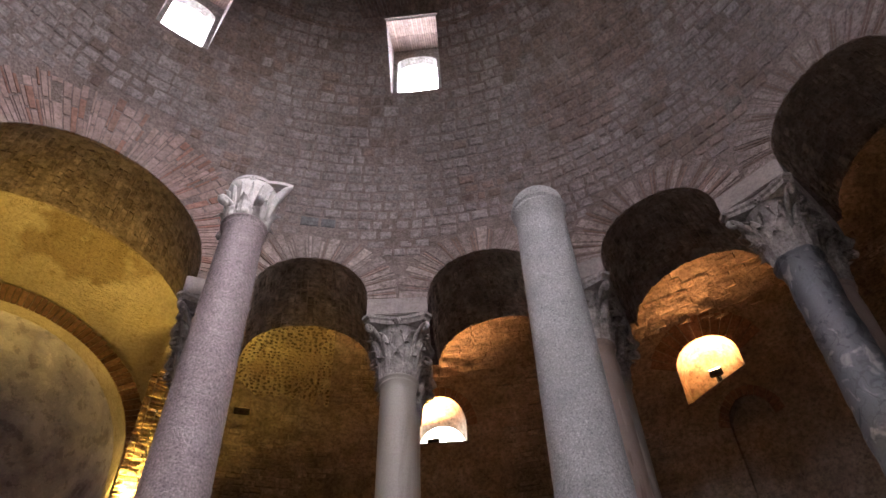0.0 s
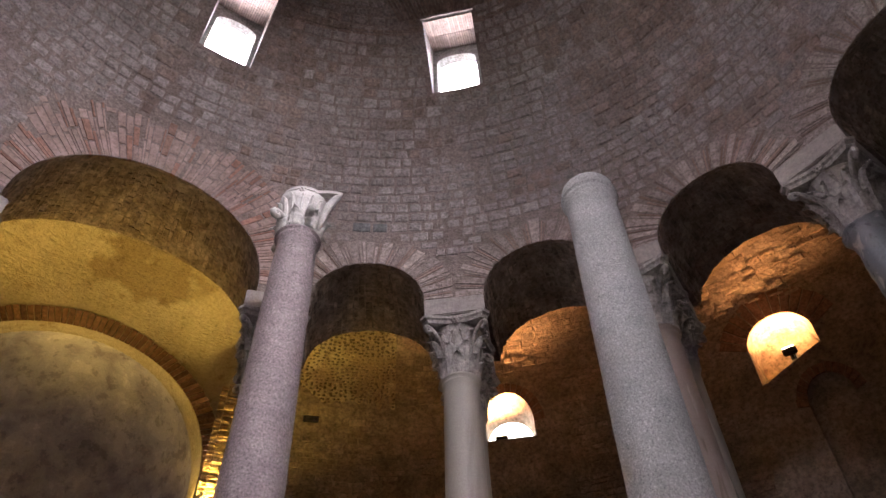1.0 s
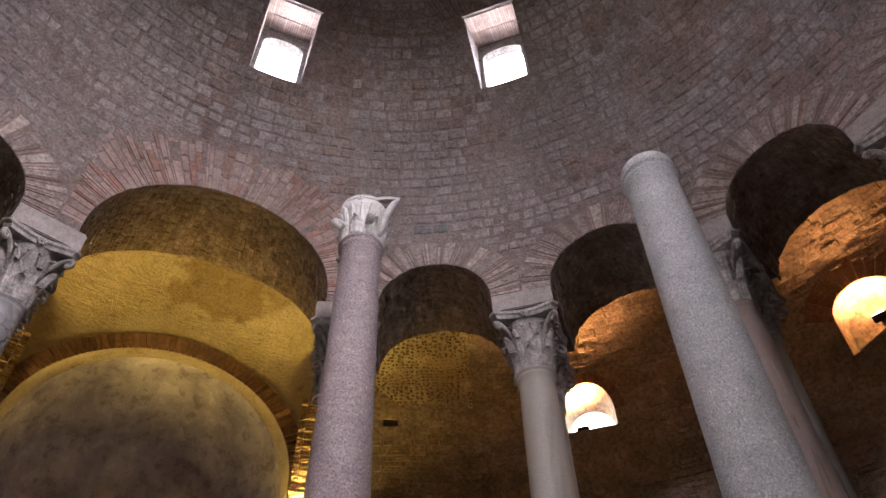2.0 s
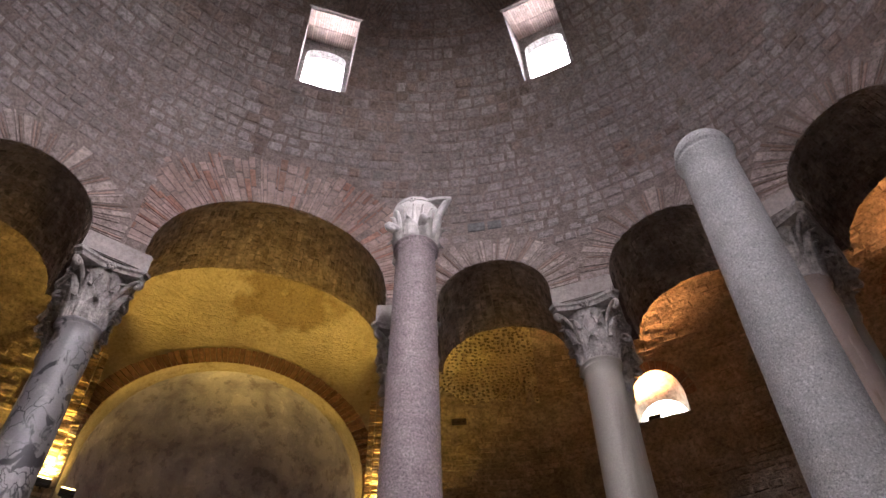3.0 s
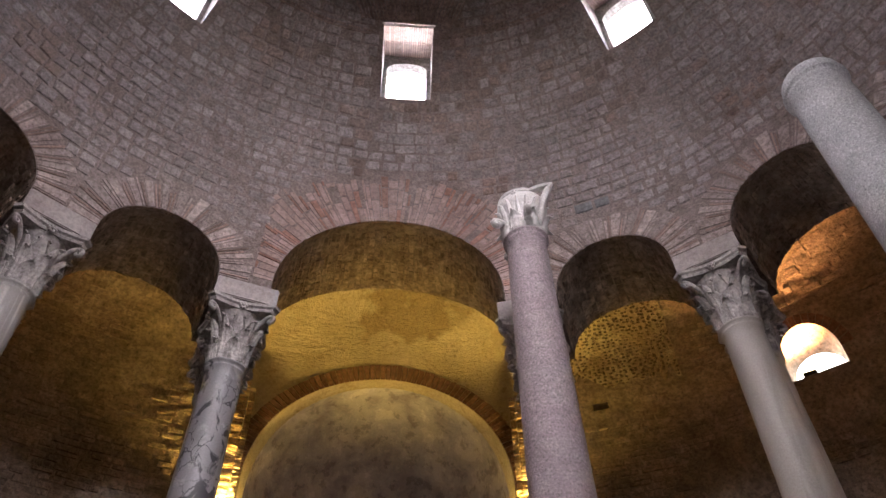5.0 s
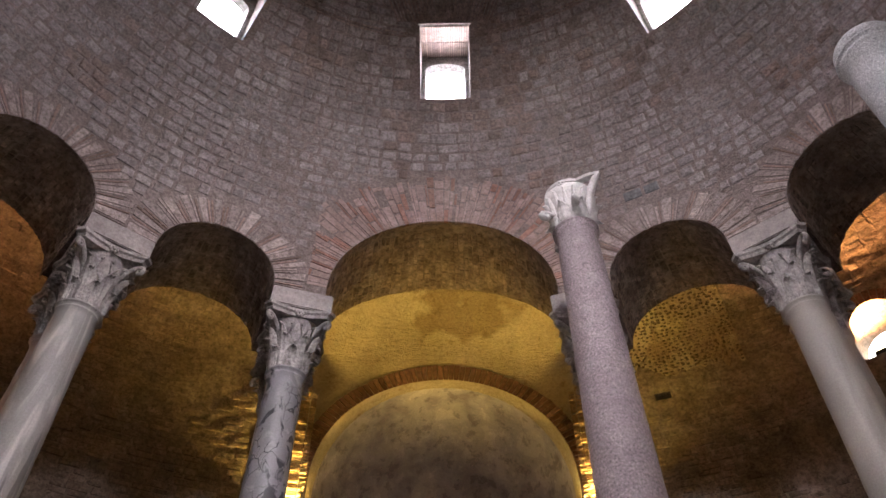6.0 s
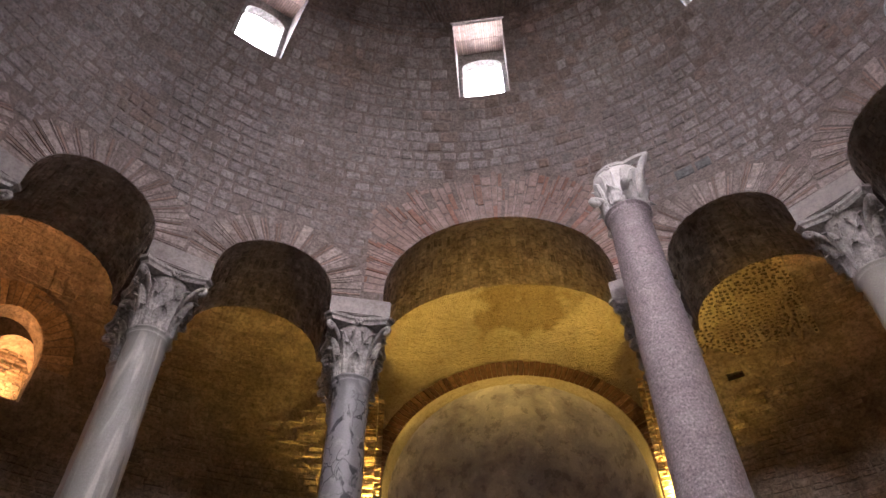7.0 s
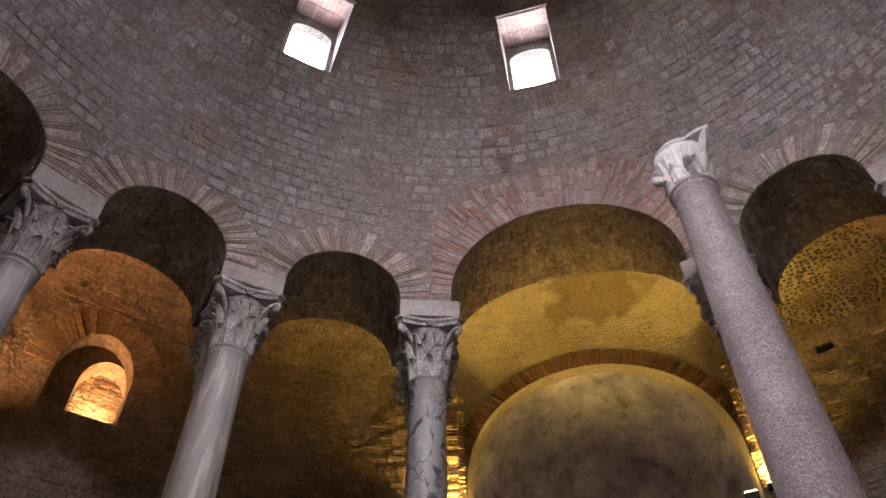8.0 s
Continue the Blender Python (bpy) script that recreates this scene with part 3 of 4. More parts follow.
def hole_panel(sheet, box, line, floor_open=False, slot=0):
    """A stretch of the outer wall with an arched hole."""
    a0, a1, z0, z1 = box
    ca = sum(p[0] for p in line) / len(line)
    zb = line[0][1]
    out = []
    for i, (x, z) in enumerate(line):
        t = i / (len(line) - 1)
        if t < 0.2:
            out.append((a1, lerp(zb if floor_open else z0, z1, t / 0.2)))
        elif t > 0.8:
            out.append((a0, lerp(z1, zb if floor_open else z0, (t - 0.8) / 0.2)))
        else:
            out.append((lerp(a1, a0, (t - 0.2) / 0.6), z1))
    for i in range(len(line) - 1):
        for j in range(5):
            q = [(lerp(p[0], o[0], k), lerp(p[1], o[1], k)) for p, o, k in ((line[i], out[i], j / 5), (line[i], out[i], (j + 1) / 5), (line[i + 1], out[i + 1], (j + 1) / 5), (line[i + 1], out[i + 1], j / 5))]
            sheet.face([ring(a, v) for a, v in q], slot)
    if not floor_open:
        lo, hi = line[-1], line[0]
        sheet.grid(lambda u, v: ring(lerp(lerp(a0, a1, u), lerp(lo[0], hi[0], u), v), lerp(z0, lerp(lo[1], hi[1], u), v)), steps(0, 1, max(1, round((a1 - a0) / 2))), steps(0, 1, 2), slot)
    # the corners left by the stitching
    for (o0, o1) in zip(out, out[1:]):
        if o0[0] != o1[0] and o0[1] != o1[1]:
            c = (o0[0] if o0[0] in (a0, a1) else o1[0], z1)
            sheet.face([ring(*o0), ring(*c), ring(*o1)], slot)


def recess(sheet, line, depth, shrink=1.0, slot=0, back=None, low=None):
    """Reveal of a hole to some depth, with a back face where asked."""
    ca = sum(p[0] for p in line) / len(line)
    zb = line[0][1]
    far = [(lerp(ca, a, shrink), lerp(zb, z, low or shrink)) for a, z in line]
    loop = list(range(len(line))) + [0]
    for i, j in zip(loop, loop[1:]):
        for k in range(3):
            pts = []
            for q, t in ((i, k / 3), (j, k / 3), (j, (k + 1) / 3), (i, (k + 1) / 3)):
                pts.append(polar(lerp(line[q][0], far[q][0], t), RO + depth * t, lerp(line[q][1], far[q][1], t)))
            sheet.face(pts, slot)
    if back is not None:
        sheet.face([polar(a, RO + depth, z) for a, z in far], back)
    return far


HOLE = hole(22.7, 0.8, 8.24, 8.37, 8.38)
LUN = hole(43.0, 2.65, 7.83, 8.1, 8.72)
NR = hole(70.4, 3.0, 8.02, 8.28, 8.75)
NR[-1] = (67.35, 7.66)    # the sill is broken away on one side
LOWR = hole(72.2, 1.95, 5.2, 7.1, 7.52)
NL = hole(-49.8, 3.4, 7.28, 7.9, 8.69)
APW = math.degrees(math.asin(2.1 / RO))
APL = hole(0, APW, 7.07, 7.07, 9.16, 40)
PANELS = ((36, 49, 7.0, 8.9, LUN), (62, 78, 7.56, 8.9, NR), (66, 80, 4.5, 7.54, LOWR), (-57, -43, 6.9, 8.9, NL), (19.5, 26, 8.0, 8.65, HOLE))


def in_panel(a, v):
    x = off_axis(a, 0)
    return any(b[0] <= x <= b[1] and b[2] <= v <= b[3] for b in PANELS)


sh = Sheet()
hole_panel(sh, (-16, 16, 7.07, 9.44), APL, True, 1)
for a0, a1, z0, z1, ln in PANELS:
    hole_panel(sh, (a0, a1, z0, z1), ln)
cuts = sorted({16, 344, *[q % 360 for b in PANELS for q in b[:2]]})
for a0, a1 in zip(cuts, cuts[1:]):
    m = (a0 + a1) / 2
    n = max(1, round((a1 - a0) / 2))
    gaps = sorted((b[2], b[3]) for b in PANELS if b[0] <= off_axis(m, 0) <= b[1])
    z = 0.0
    for g0, g1 in gaps + [(VZ, VZ)]:
        if g0 > z:
            sh.grid(ring, steps(a0, a1, n), steps(z, g0, max(1, int((g0 - z) / 0.5))))
        z = g1
for a0, a1 in ((-16, -APW), (APW, 16)):
    sh.grid(ring, steps(a0, a1, 2), steps(0, 7.07, 6))
vs = steps(VZ, VZ + 1.35 * math.pi, 24)


def rough_ring(a, v):
    k = 0.0 if v < VZ + 0.02 else 1.0
    return rough(ring(a, v), 0.025 * k, 3.0)


sh.grid(rough_ring, steps(16, 344, 220), vs)
sh.grid(lambda a, v: rough(ring(a, v), 0.008, 3.0) if v > 9.5 else ring(a, v), steps(-16, 16, 40), [9.44] + steps(9.5, VZ + 1.35 * math.pi, 18), 1)
sh.face([ring(16, VZ), ring(16, 9.44), ring(16.02, 9.2)])
for ln, depth, shrink in ((LUN, 0.42, 0.86), (NR, 0.45, 0.9), (NL, 0.26, 0.96), (LOWR, 0.06, 0.97), (HOLE, 0.3, 0.95)):
    back = {id(NR): 2, id(LOWR): 0, id(HOLE): 0}.get(id(ln))
    far = recess(sh, ln, depth, shrink, 2 if ln in (LUN, NR) else 0, back, 0.64 if ln is LUN else None)
wall_outer = tagged(mesh_of("wall_outer", sh.data(), [RUBBLE, OCHRE, NICHE], weld=True), "rough stone outer wall and ring vault lit by warm lamps", "wall", kind="structure")

sh = Sheet()
sh.grid(lambda a, z: polar(a, 12.6, z), steps(0, 360, 72), [0, 4, 8, 10.7])
sh.grid(lambda a, r: polar(a, r, 10.7), steps(0, 360, 72), [12.6, 9, 6.2])
tagged(mesh_of("wall_shell", sh.data(), RUBBLE), "plain outer masonry that closes the building", "wall", kind="structure")

# inner lit opening of the blocked window, and its back
sh = Sheet()
inner = hole(-48.4, 2.35, 7.30, 7.95, 8.43)
rim = hole(-49.8, 3.34, 7.282, 7.895, 8.66)
for i in range(len(inner) - 1):
    sh.face([polar(a, RO + 0.255, z) for a, z in (inner[i], inner[i + 1], rim[i + 1], rim[i])])
far = [(lerp(-48.4, a, 0.9), lerp(7.28, z, 0.94)) for a, z in inner]
for i in range(len(inner) - 1):
    for k in range(3):
        sh.face([rough(polar(lerp(inner[q][0], far[q][0], t), RO + 0.255 + 0.4 * t, lerp(inner[q][1], far[q][1], t)), 0.02 * (0 < t < 1), 8) for q, t in ((i, k / 3), (i + 1, k / 3), (i + 1, (k + 1) / 3), (i, (k + 1) / 3))], 1)
sh.face([polar(a, RO + 0.2, 7.284) for a in (-53.0, -46.0)] + [polar(a, RO + 0.7, 7.284) for a in (-46.0, -53.0)], 1)
a, z = 0, 7.28
while z < 8.5:
    h = rng.uniform(0.045, 0.075)
    x = -51.0
    while x < -45.9:
        w = rng.uniform(0.5, 1.4)
        block(sh, lambda p, q, d=0.0: polar(p, RO + 0.62 - d, q), [(x, z), (x + w - 0.08, z), (x + w - 0.08, z + h - 0.01), (x, z + h - 0.01)], rng.uniform(0.01, 0.05), 0.12, 1)
        x += w
    z += h
sh.face([polar(x, RO + 0.64, z) for x, z in ((-51.2, 7.2), (-45.7, 7.2), (-45.7, 8.6), (-51.2, 8.6))], 1)
tagged(mesh_of("wall_niche", sh.data(), [RUBBLE, NICHE]), "blocked arched window filled with rubble stones", "niche", kind="structure")

# ---------------------------------------------------------------- apse
AR, AC, AY = 2.09, 7.07, 9.42
sh = Sheet()
sh.grid(lambda u, v: (AR * math.cos(u), AY + AR * math.sin(u) * math.cos(v), AC + AR * math.sin(u) * math.sin(v)), steps(0, math.pi, 48), steps(0, math.pi / 2, 24))
sh.grid(lambda u, z: (AR * math.cos(u), AY + AR * math.sin(u), z), steps(0, math.pi, 48), [0, 3, 6, AC])
apse = tagged(mesh_of("wall_apse", sh.data(), PLASTER, smooth=True), "grey weathered plaster of the apse's half dome", "apse", kind="structure")
# soffit of the apse's arch
sh = Sheet()
n = 40
for i in range(n):
    q = []
    for k, far_side in ((i, 0), (i + 1, 0), (i + 1, 1), (i, 1)):
        t = math.pi * k / n
        x, z = AR * math.cos(t), AC + AR * math.sin(t)
        q.append((x, AY + 0.01 if far_side else math.sqrt(RO * RO - x * x) - 0.01, z))
    sh.face(q)
for sgn in (-1, 1):
    sh.face([(sgn * AR, y, z) for y, z in ((8.95, 0), (AY, 0), (AY, AC), (8.95, AC))])
mesh_of("soffit", sh.data(), OCHRE, apse)

# ---------------------------------------------------------------- columns
def tube(path, radii, n=6):
    bm = bmesh.new()
    rings = []
    for k, (p, r) in enumerate(zip(path, radii)):
        p = Vector(p)
        t = (Vector(path[min(k + 1, len(path) - 1)]) - Vector(path[max(k - 1, 0)])).normalized()
        side = t.cross(Vector((0.31, 0.85, 0.2))).normalized()
        up = t.cross(side)
        rings.append([bm.verts.new(p + (side * math.cos(2 * math.pi * i / n) + up * math.sin(2 * math.pi * i / n)) * r) for i in range(n)])
    for lo, hi in zip(rings, rings[1:]):
        for i in range(n):
            bm.faces.new((lo[i], lo[(i + 1) % n], hi[(i + 1) % n], hi[i]))
    bm.faces.new(rings[0][::-1])
    bm.faces.new(rings[-1])
    return bm


def leaf_bm(r0, flare, height, width, lobes=5, curl=0.05):
    """An acanthus leaf on the bell, pointing along +x, with scalloped edges and a drooping tip."""
    bm = bmesh.new()
    nu, nv = 8, 14
    lay = []
    for back in (0, 1):
        g = []
        for j in range(nv + 1):
            v = j / nv
            w = width * (0.75 + 0.35 * math.sin(math.pi * min(v * 1.1, 1))) * (1 - 0.75 * max(0, v - 0.72) / 0.28)
            w *= 1 + 0.16 * math.sin(v * lobes * 2 * math.pi)
            rho = r0 + flare * v ** 2.2 + curl * max(0, v - 0.7) / 0.3
            z = height * (v - 0.22 * max(0, v - 0.82) / 0.18 * (v - 0.82) / 0.18 * 0.9)
            row = []
            for i in range(nu + 1):
                u = i / nu * 2 - 1
                ridge = 0.018 * (1 - abs(u)) ** 0.7 + 0.008 * math.cos(u * 9)
                d = rho + (ridge if not back else -0.02) - 0.022 * u * u
                y = w * u
                row.append(bm.verts.new((d, y, z)))
            g.append(row)
        lay.append(g)
    f, b = lay
    for j in range(nv):
        for i in range(nu):
            bm.faces.new((f[j][i], f[j][i + 1], f[j + 1][i + 1], f[j + 1][i]))
            bm.faces.new((b[j][i], b[j + 1][i], b[j + 1][i + 1], b[j][i + 1]))
        bm.faces.new((f[j][0], f[j + 1][0], b[j + 1][0], b[j][0]))
        bm.faces.new((f[j][nu], b[j][nu], b[j + 1][nu], f[j + 1][nu]))
    for i in range(nu):
        bm.faces.new((f[nv][i], f[nv][i + 1], b[nv][i + 1], b[nv][i]))
    return bm


def volute_bm(reach=0.45, top=0.6, start=0.22, size=0.05, thick=0.024):
    path = []
    for i in range(9):
        t = i / 8
        path.append((start + (reach - start) * t ** 1.5, 0, 0.3 + (top - 0.3) * (1 - (1 - t) ** 1.6)))
    cx, cz = reach + 0.005, top - size
    for i in range(1, 15):
        t = math.pi / 2 - i * 0.6
        r = size * (1 - i / 17)
        path.append((cx + r * math.cos(t), 0.012 * math.sin(i * 0.2), cz + r * math.sin(t)))
    return tube(path, [thick * (0.8 + 0.4 * math.sin(k * 0.2)) for k in range(len(path))])


def helix_bm():
    path = [(0.235 + 0.05 * (i / 8) ** 1.4, 0.10 - 0.055 * i / 8, 0.34 + 0.2 * i / 8) for i in range(9)]
    for i in range(1, 10):
        t = i * 0.65
        path.append((0.30, 0.045 + 0.026 * (1 - i / 12) * (math.cos(t) - 1) * -1 * 0.6, 0.545 - 0.026 * (1 - i / 12) + 0.026 * (1 - i / 12) * math.cos(t)))
    return tube(path, [0.014] * len(path), 5)


def abacus_bm(corner=0.53, waist=0.335, z0=0.63, z1=0.725):
    bm = bmesh.new()
    def outline(k):
        pts = []
        for q in range(4):
            base = math.pi / 2 * q + math.pi / 4
            for t in (-0.09, 0.09):
                pts.append((corner * k * math.cos(base + t), corner * k * math.sin(base + t)))
            for i in range(1, 8):
                a = base + 0.09 + (math.pi / 2 - 0.18) * i / 8
                # concave side between two corners
                p0 = Vector((corner * math.cos(base + 0.09), corner * math.sin(base + 0.09)))
                p1 = Vector((corner * math.cos(base + math.pi / 2 - 0.09), corner * math.sin(base + math.pi / 2 - 0.09)))
                m = p0.lerp(p1, i / 8)
                dip = (m.length - 0) * 0 + (p0.lerp(p1, 0.5).length - waist) * math.sin(math.pi * i / 8)
                n = p0.lerp(p1, 0.5).normalized()
                m = m - n * dip
                pts.append((m.x * k, m.y * k))
        return pts
    levels = [(0.90, z0), (0.93, z0 + 0.03), (0.93, z0 + 0.036), (1.0, z0 + 0.055), (1.0, z1)]
    rings = [[bm.verts.new((x, y, z)) for x, y in outline(k)] for k, z in levels]
    n = len(rings[0])
    for lo, hi in zip(rings, rings[1:]):
        for i in range(n):
            bm.faces.new((lo[i], lo[(i + 1) % n], hi[(i + 1) % n], hi[i]))
    bm.faces.new(rings[0][::-1])
    bm.faces.new(rings[-1])
    return bm


def flower_bm():
    bm = bmesh.new()
    for k in range(6):
        m = Matrix.Translation((0.335, 0.03 * math.cos(k * 1.047), 0.66 + 0.03 * math.sin(k * 1.047)))
        bmesh.ops.create_icosphere(bm, subdivisions=1, radius=0.024, matrix=m)
    bmesh.ops.create_icosphere(bm, subdivisions=1, radius=0.022, matrix=Matrix.Translation((0.35, 0, 0.66)))
    return bm


def data_of(name, bm, mat, smooth=True):
    me = bpy.data.meshes.new(name)
    bm.to_mesh(me)
    bm.free()
    me.materials.append(mat)
    me.polygons.foreach_set("use_smooth", [smooth] * len(me.polygons))
    return me


LEAF_LOW = data_of("leaf", leaf_bm(0.205, 0.055, 0.27, 0.088), MARBLE)
LEAF_HIGH = data_of("leaf", leaf_bm(0.205, 0.075, 0.45, 0.088, 6), MARBLE)
VOLUTE = data_of("volute", volute_bm(), MARBLE)
LEAF_TOP = data_of("leaf", leaf_bm(0.225, 0.15, 0.58, 0.05, 7, 0.02), MARBLE)
HELIX = data_of("helix", helix_bm(), MARBLE)
ABACUS = data_of("abacus", abacus_bm(), MARBLE, False)
FLOWER = data_of("flower", flower_bm(), MARBLE)
BELL = data_of("capital", lathe([(0.19, -0.01), (0.2, 0.0), (0.205, 0.1), (0.215, 0.3), (0.245, 0.5), (0.3, 0.62), (0.3, 0.64)], 24), MARBLE)
BASE = data_of("base", lathe([(0.4, 0.0), (0.4, 0.14), (0.37, 0.15), (0.385, 0.19), (0.37, 0.23), (0.3, 0.26), (0.3, 0.29), (0.335, 0.32), (0.32, 0.36), (0.26, 0.38)]), MARBLE)


def child(name, me, parent, m=None):
    ob = new(name, me)
    ob.parent = parent
    if m is not None:
        ob.matrix_basis = m
    return ob


def corinthian(parent, z, turn=0):
    cap = child("capital", BELL, parent, pose(0, 0, z, 0, 0, turn))
    tagged(cap, "carved acanthus capital of worn white marble")
    for k in range(8):
        child("leaf", LEAF_LOW, cap, pose(0, 0, 0.0, 0, 0, 45 * k))
        child("leaf", LEAF_HIGH, cap, pose(0, 0, 0.0, 0, 0, 45 * k + 22.5))
    for k in range(4):
        child("volute", VOLUTE, cap, pose(0, 0, 0, 0, 0, 90 * k + 45))
        for q in (-15, 15):
            child("leaf", LEAF_TOP, cap, pose(0, 0, 0, 0, 0, 90 * k + 45 + q))
        child("helix", HELIX, cap, pose(0, 0, 0, 0, 0, 90 * k))
        child("helix", HELIX, cap, pose(0, 0, 0, 0, 0, 90 * k) @ Matrix.Diagonal((1, -1, 1, 1)))
        child("flower", FLOWER, cap, pose(0, 0, 0, 0, 0, 90 * k))
    child("abacus", ABACUS, cap)
    return cap


def shaft_profile(r0, r1, z0, z1, n=16):
    p = [(r0 + 0.03, z0), (r0 + 0.03, z0 + 0.05), (r0, z0 + 0.1)]
    for i in range(1, n):
        t = i / n
        p.append((lerp(r0, r1, t ** 1.25), lerp(z0 + 0.1, z1 - 0.12, t)))
    return p + [(r1, z1 - 0.1), (r1 + 0.012, z1 - 0.08), (r1 + 0.012, z1 - 0.06), (r1 + 0.002, z1 - 0.055), (r1 + 0.032, z1 - 0.038), (r1 + 0.034, z1 - 0.015), (r1 + 0.02, z1)]


TOPZ = 6.39
LOOKS = {
    "grey": (CIPOLLINO, "grey veined cipollino marble column with acanthus capital"),
    "blotch": (BLOTCH, "pale marble column with black cracked blotches"),
    "blue": (BLUE, "dark blue-grey breccia column with white patches"),
    "beige": (BEIGE, "smooth beige marble column with acanthus capital"),
    "pink": (PINK, "pink streaked marble column with acanthus capital"),
}
ORDER = ["grey", "beige", "pink", "blue", "grey", "beige", "grey", "pink", "blue", "grey", "beige", "beige", "grey", "grey", "blotch"]
REAR = ["grey", "beige", "grey", "pink", "beige", "grey", "beige", "grey", "pink", "grey", "beige", "grey", "beige", "pink", "grey"]
made = {}


def ring_column(kind, a, r):
    m = Matrix.Translation(polar(a, r, 0)) @ pose(0, 0, 0, 0, 0, -90 - a)
    if kind in made:
        ob = copy_thing(made[kind], m)
        return ob
    mat, label = LOOKS[kind]
    e = tagged(new("marble_column"), label, "column", "paired columns of the arcade", "thing")
    bm = lathe(shaft_profile(0.243, 0.2, 0.38, TOPZ, 90), 48)
    worn = {"blue": 0.02, "blotch": 0.01, "pink": 0.01}.get(kind, 0.003)
    for v in bm.verts:
        v.co = rough(v.co, worn, 5.0)
    mesh_of("shaft", bm, mat, e, True)
    child("base", BASE, e)
    corinthian(e, TOPZ)
    e.matrix_basis = m
    made[kind] = e
    return e


for a, front, rear in zip(AXES, ORDER, REAR):
    ring_column(front, a, 5.63)
    ring_column(rear, a, 6.32)

# imposts over each pair of columns
for a in AXES:
    bm = bmesh.new()
    bmesh.ops.create_cube(bm, size=1, matrix=Matrix.Translation((0, (R + RB) / 2 - 0.01, (TOPZ + 0.725 + Z0) / 2)) @ Matrix.Diagonal((0.715, RB - R + 0.06, Z0 - TOPZ - 0.725, 1)))
    bmesh.ops.bevel(bm, geom=bm.edges[:], offset=0.012, segments=2, affect="EDGES")
    for v in bm.verts:
        v.co = rough(v.co + Vector((a, 0, 0)), 0.008, 6) - Vector((a, 0, 0))
    ob = mesh_of("impost_block", bm, IMPOST, arcade)
    ob.matrix_basis = pose(0, 0, 0, 0, 0, -a)

# free columns that stood round the font
def font_column(x, y, mat, label, r0, r1, top):
    e = tagged(new("font_column"), label, "column", "columns round the font", "thing")
    mesh_of("shaft", lathe(shaft_profile(r0, r1, 0.5, top, 24), 48), mat, e, True)
    mesh_of("base", lathe([(0.46, 0.0), (0.46, 0.22), (0.42, 0.24), (0.44, 0.3), (0.42, 0.36), (0.35, 0.4), (0.38, 0.45), (0.36, 0.5)]), MARBLE, e)
    e.location = (x, y, 0)
    return e


pur = font_column(1.402, 3.88, PURPLE, "purple-grey speckled granite column with a broken white capital", 0.308, 0.206, 7.12)
gry = font_column(3.35, 1.62, GREY, "pale grey granite column standing without its capital", 0.288, 0.224, 6.66)
mesh_of("crown", lathe([(0.23, 6.66), (0.238, 6.69), (0.236, 6.75), (0.225, 6.77), (0.1, 6.78)], 48), GREY, gry, True)

# the broken capital
bm = lathe([(0.2, 7.13), (0.215, 7.16), (0.215, 7.3), (0.22, 7.45), (0.24, 7.6), (0.27, 7.72), (0.25, 7.735)], 32)
for v in bm.verts:
    v.co = rough(v.co, 0.008, 9)
cap = tagged(mesh_of("capital", bm, WHITE, pur, True), "broken white marble capital with one horn left")
low = data_of("leaf", leaf_bm(0.228, 0.045, 0.26, 0.072, 3, 0.05), WHITE)
stem = data_of("leaf", leaf_bm(0.222, 0.06, 0.55, 0.026, 1, 0.0), WHITE)
for k in range(8):
    child("leaf", low, cap, pose(0, 0, 7.16, 0, 0, 45 * k + 10))
    for q in (21, 43):
        child("leaf", stem, cap, pose(0, 0, 7.17, 0, 0, 45 * k + q))
horn = data_of("volute", tube([(0.215, 0, 0.06), (0.25, 0, 0.2), (0.275, 0, 0.33), (0.32, 0, 0.46), (0.39, 0, 0.56), (0.45, 0, 0.61)], [0.02, 0.036, 0.042, 0.045, 0.04, 0.018], 10), WHITE)
child("volute", horn, cap, pose(0, 0, 7.16, 0, 0, -52))
stub = data_of("volute", volute_bm(0.33, 0.3, 0.22, 0.05, 0.034), WHITE)
for t in (200, 110, 265):
    child("volute", stub, cap, pose(0, 0, 7.02, 0, 0, t))
sh = Sheet()
rimline = []
for i in range(25):
    t = lerp(-225, -52, i / 24)
    k = max(0, (t + 80) / 28)
    rimline.append((0.262 + 0.2 * k ** 1.2, radians(t)))
for (r0, t0), (r1, t1) in zip(rimline, rimline[1:]):
    def q(r, t, z):
        return (r * math.cos(t), r * math.sin(t), z)
    za, zb = 7.745, 7.795
    sh.face([q(r0, t0, za), q(r1, t1, za), q(r1, t1, zb), q(r0, t0, zb)])
    sh.face([q(r0, t0, zb), q(r1, t1, zb), q(r1 - 0.12, t1, zb), q(r0 - 0.12, t0, zb)])
    sh.face([q(r0, t0, za), q(r0 - 0.12, t0, za), q(r1 - 0.12, t1, za), q(r1, t1, za)])
    sh.face([q(r0 - 0.12, t0, za), q(r0 - 0.12, t0, zb), q(r1 - 0.12, t1, zb), q(r1 - 0.12, t1, za)])
r1, t1 = rimline[-1]
sh.face([(rr * math.cos(t1), rr * math.sin(t1), z) for rr, z in ((r1, 7.745), (r1, 7.795), (r1 - 0.12, 7.795), (r1 - 0.12, 7.745))])
mesh_of("abacus", sh.data(), WHITE, cap)
child("flower", data_of("flower", flower_bm(), WHITE), cap, pose(0, 0, 7.08, 0, 0, -118) @ Matrix.Translation((-0.08, 0, 0)))
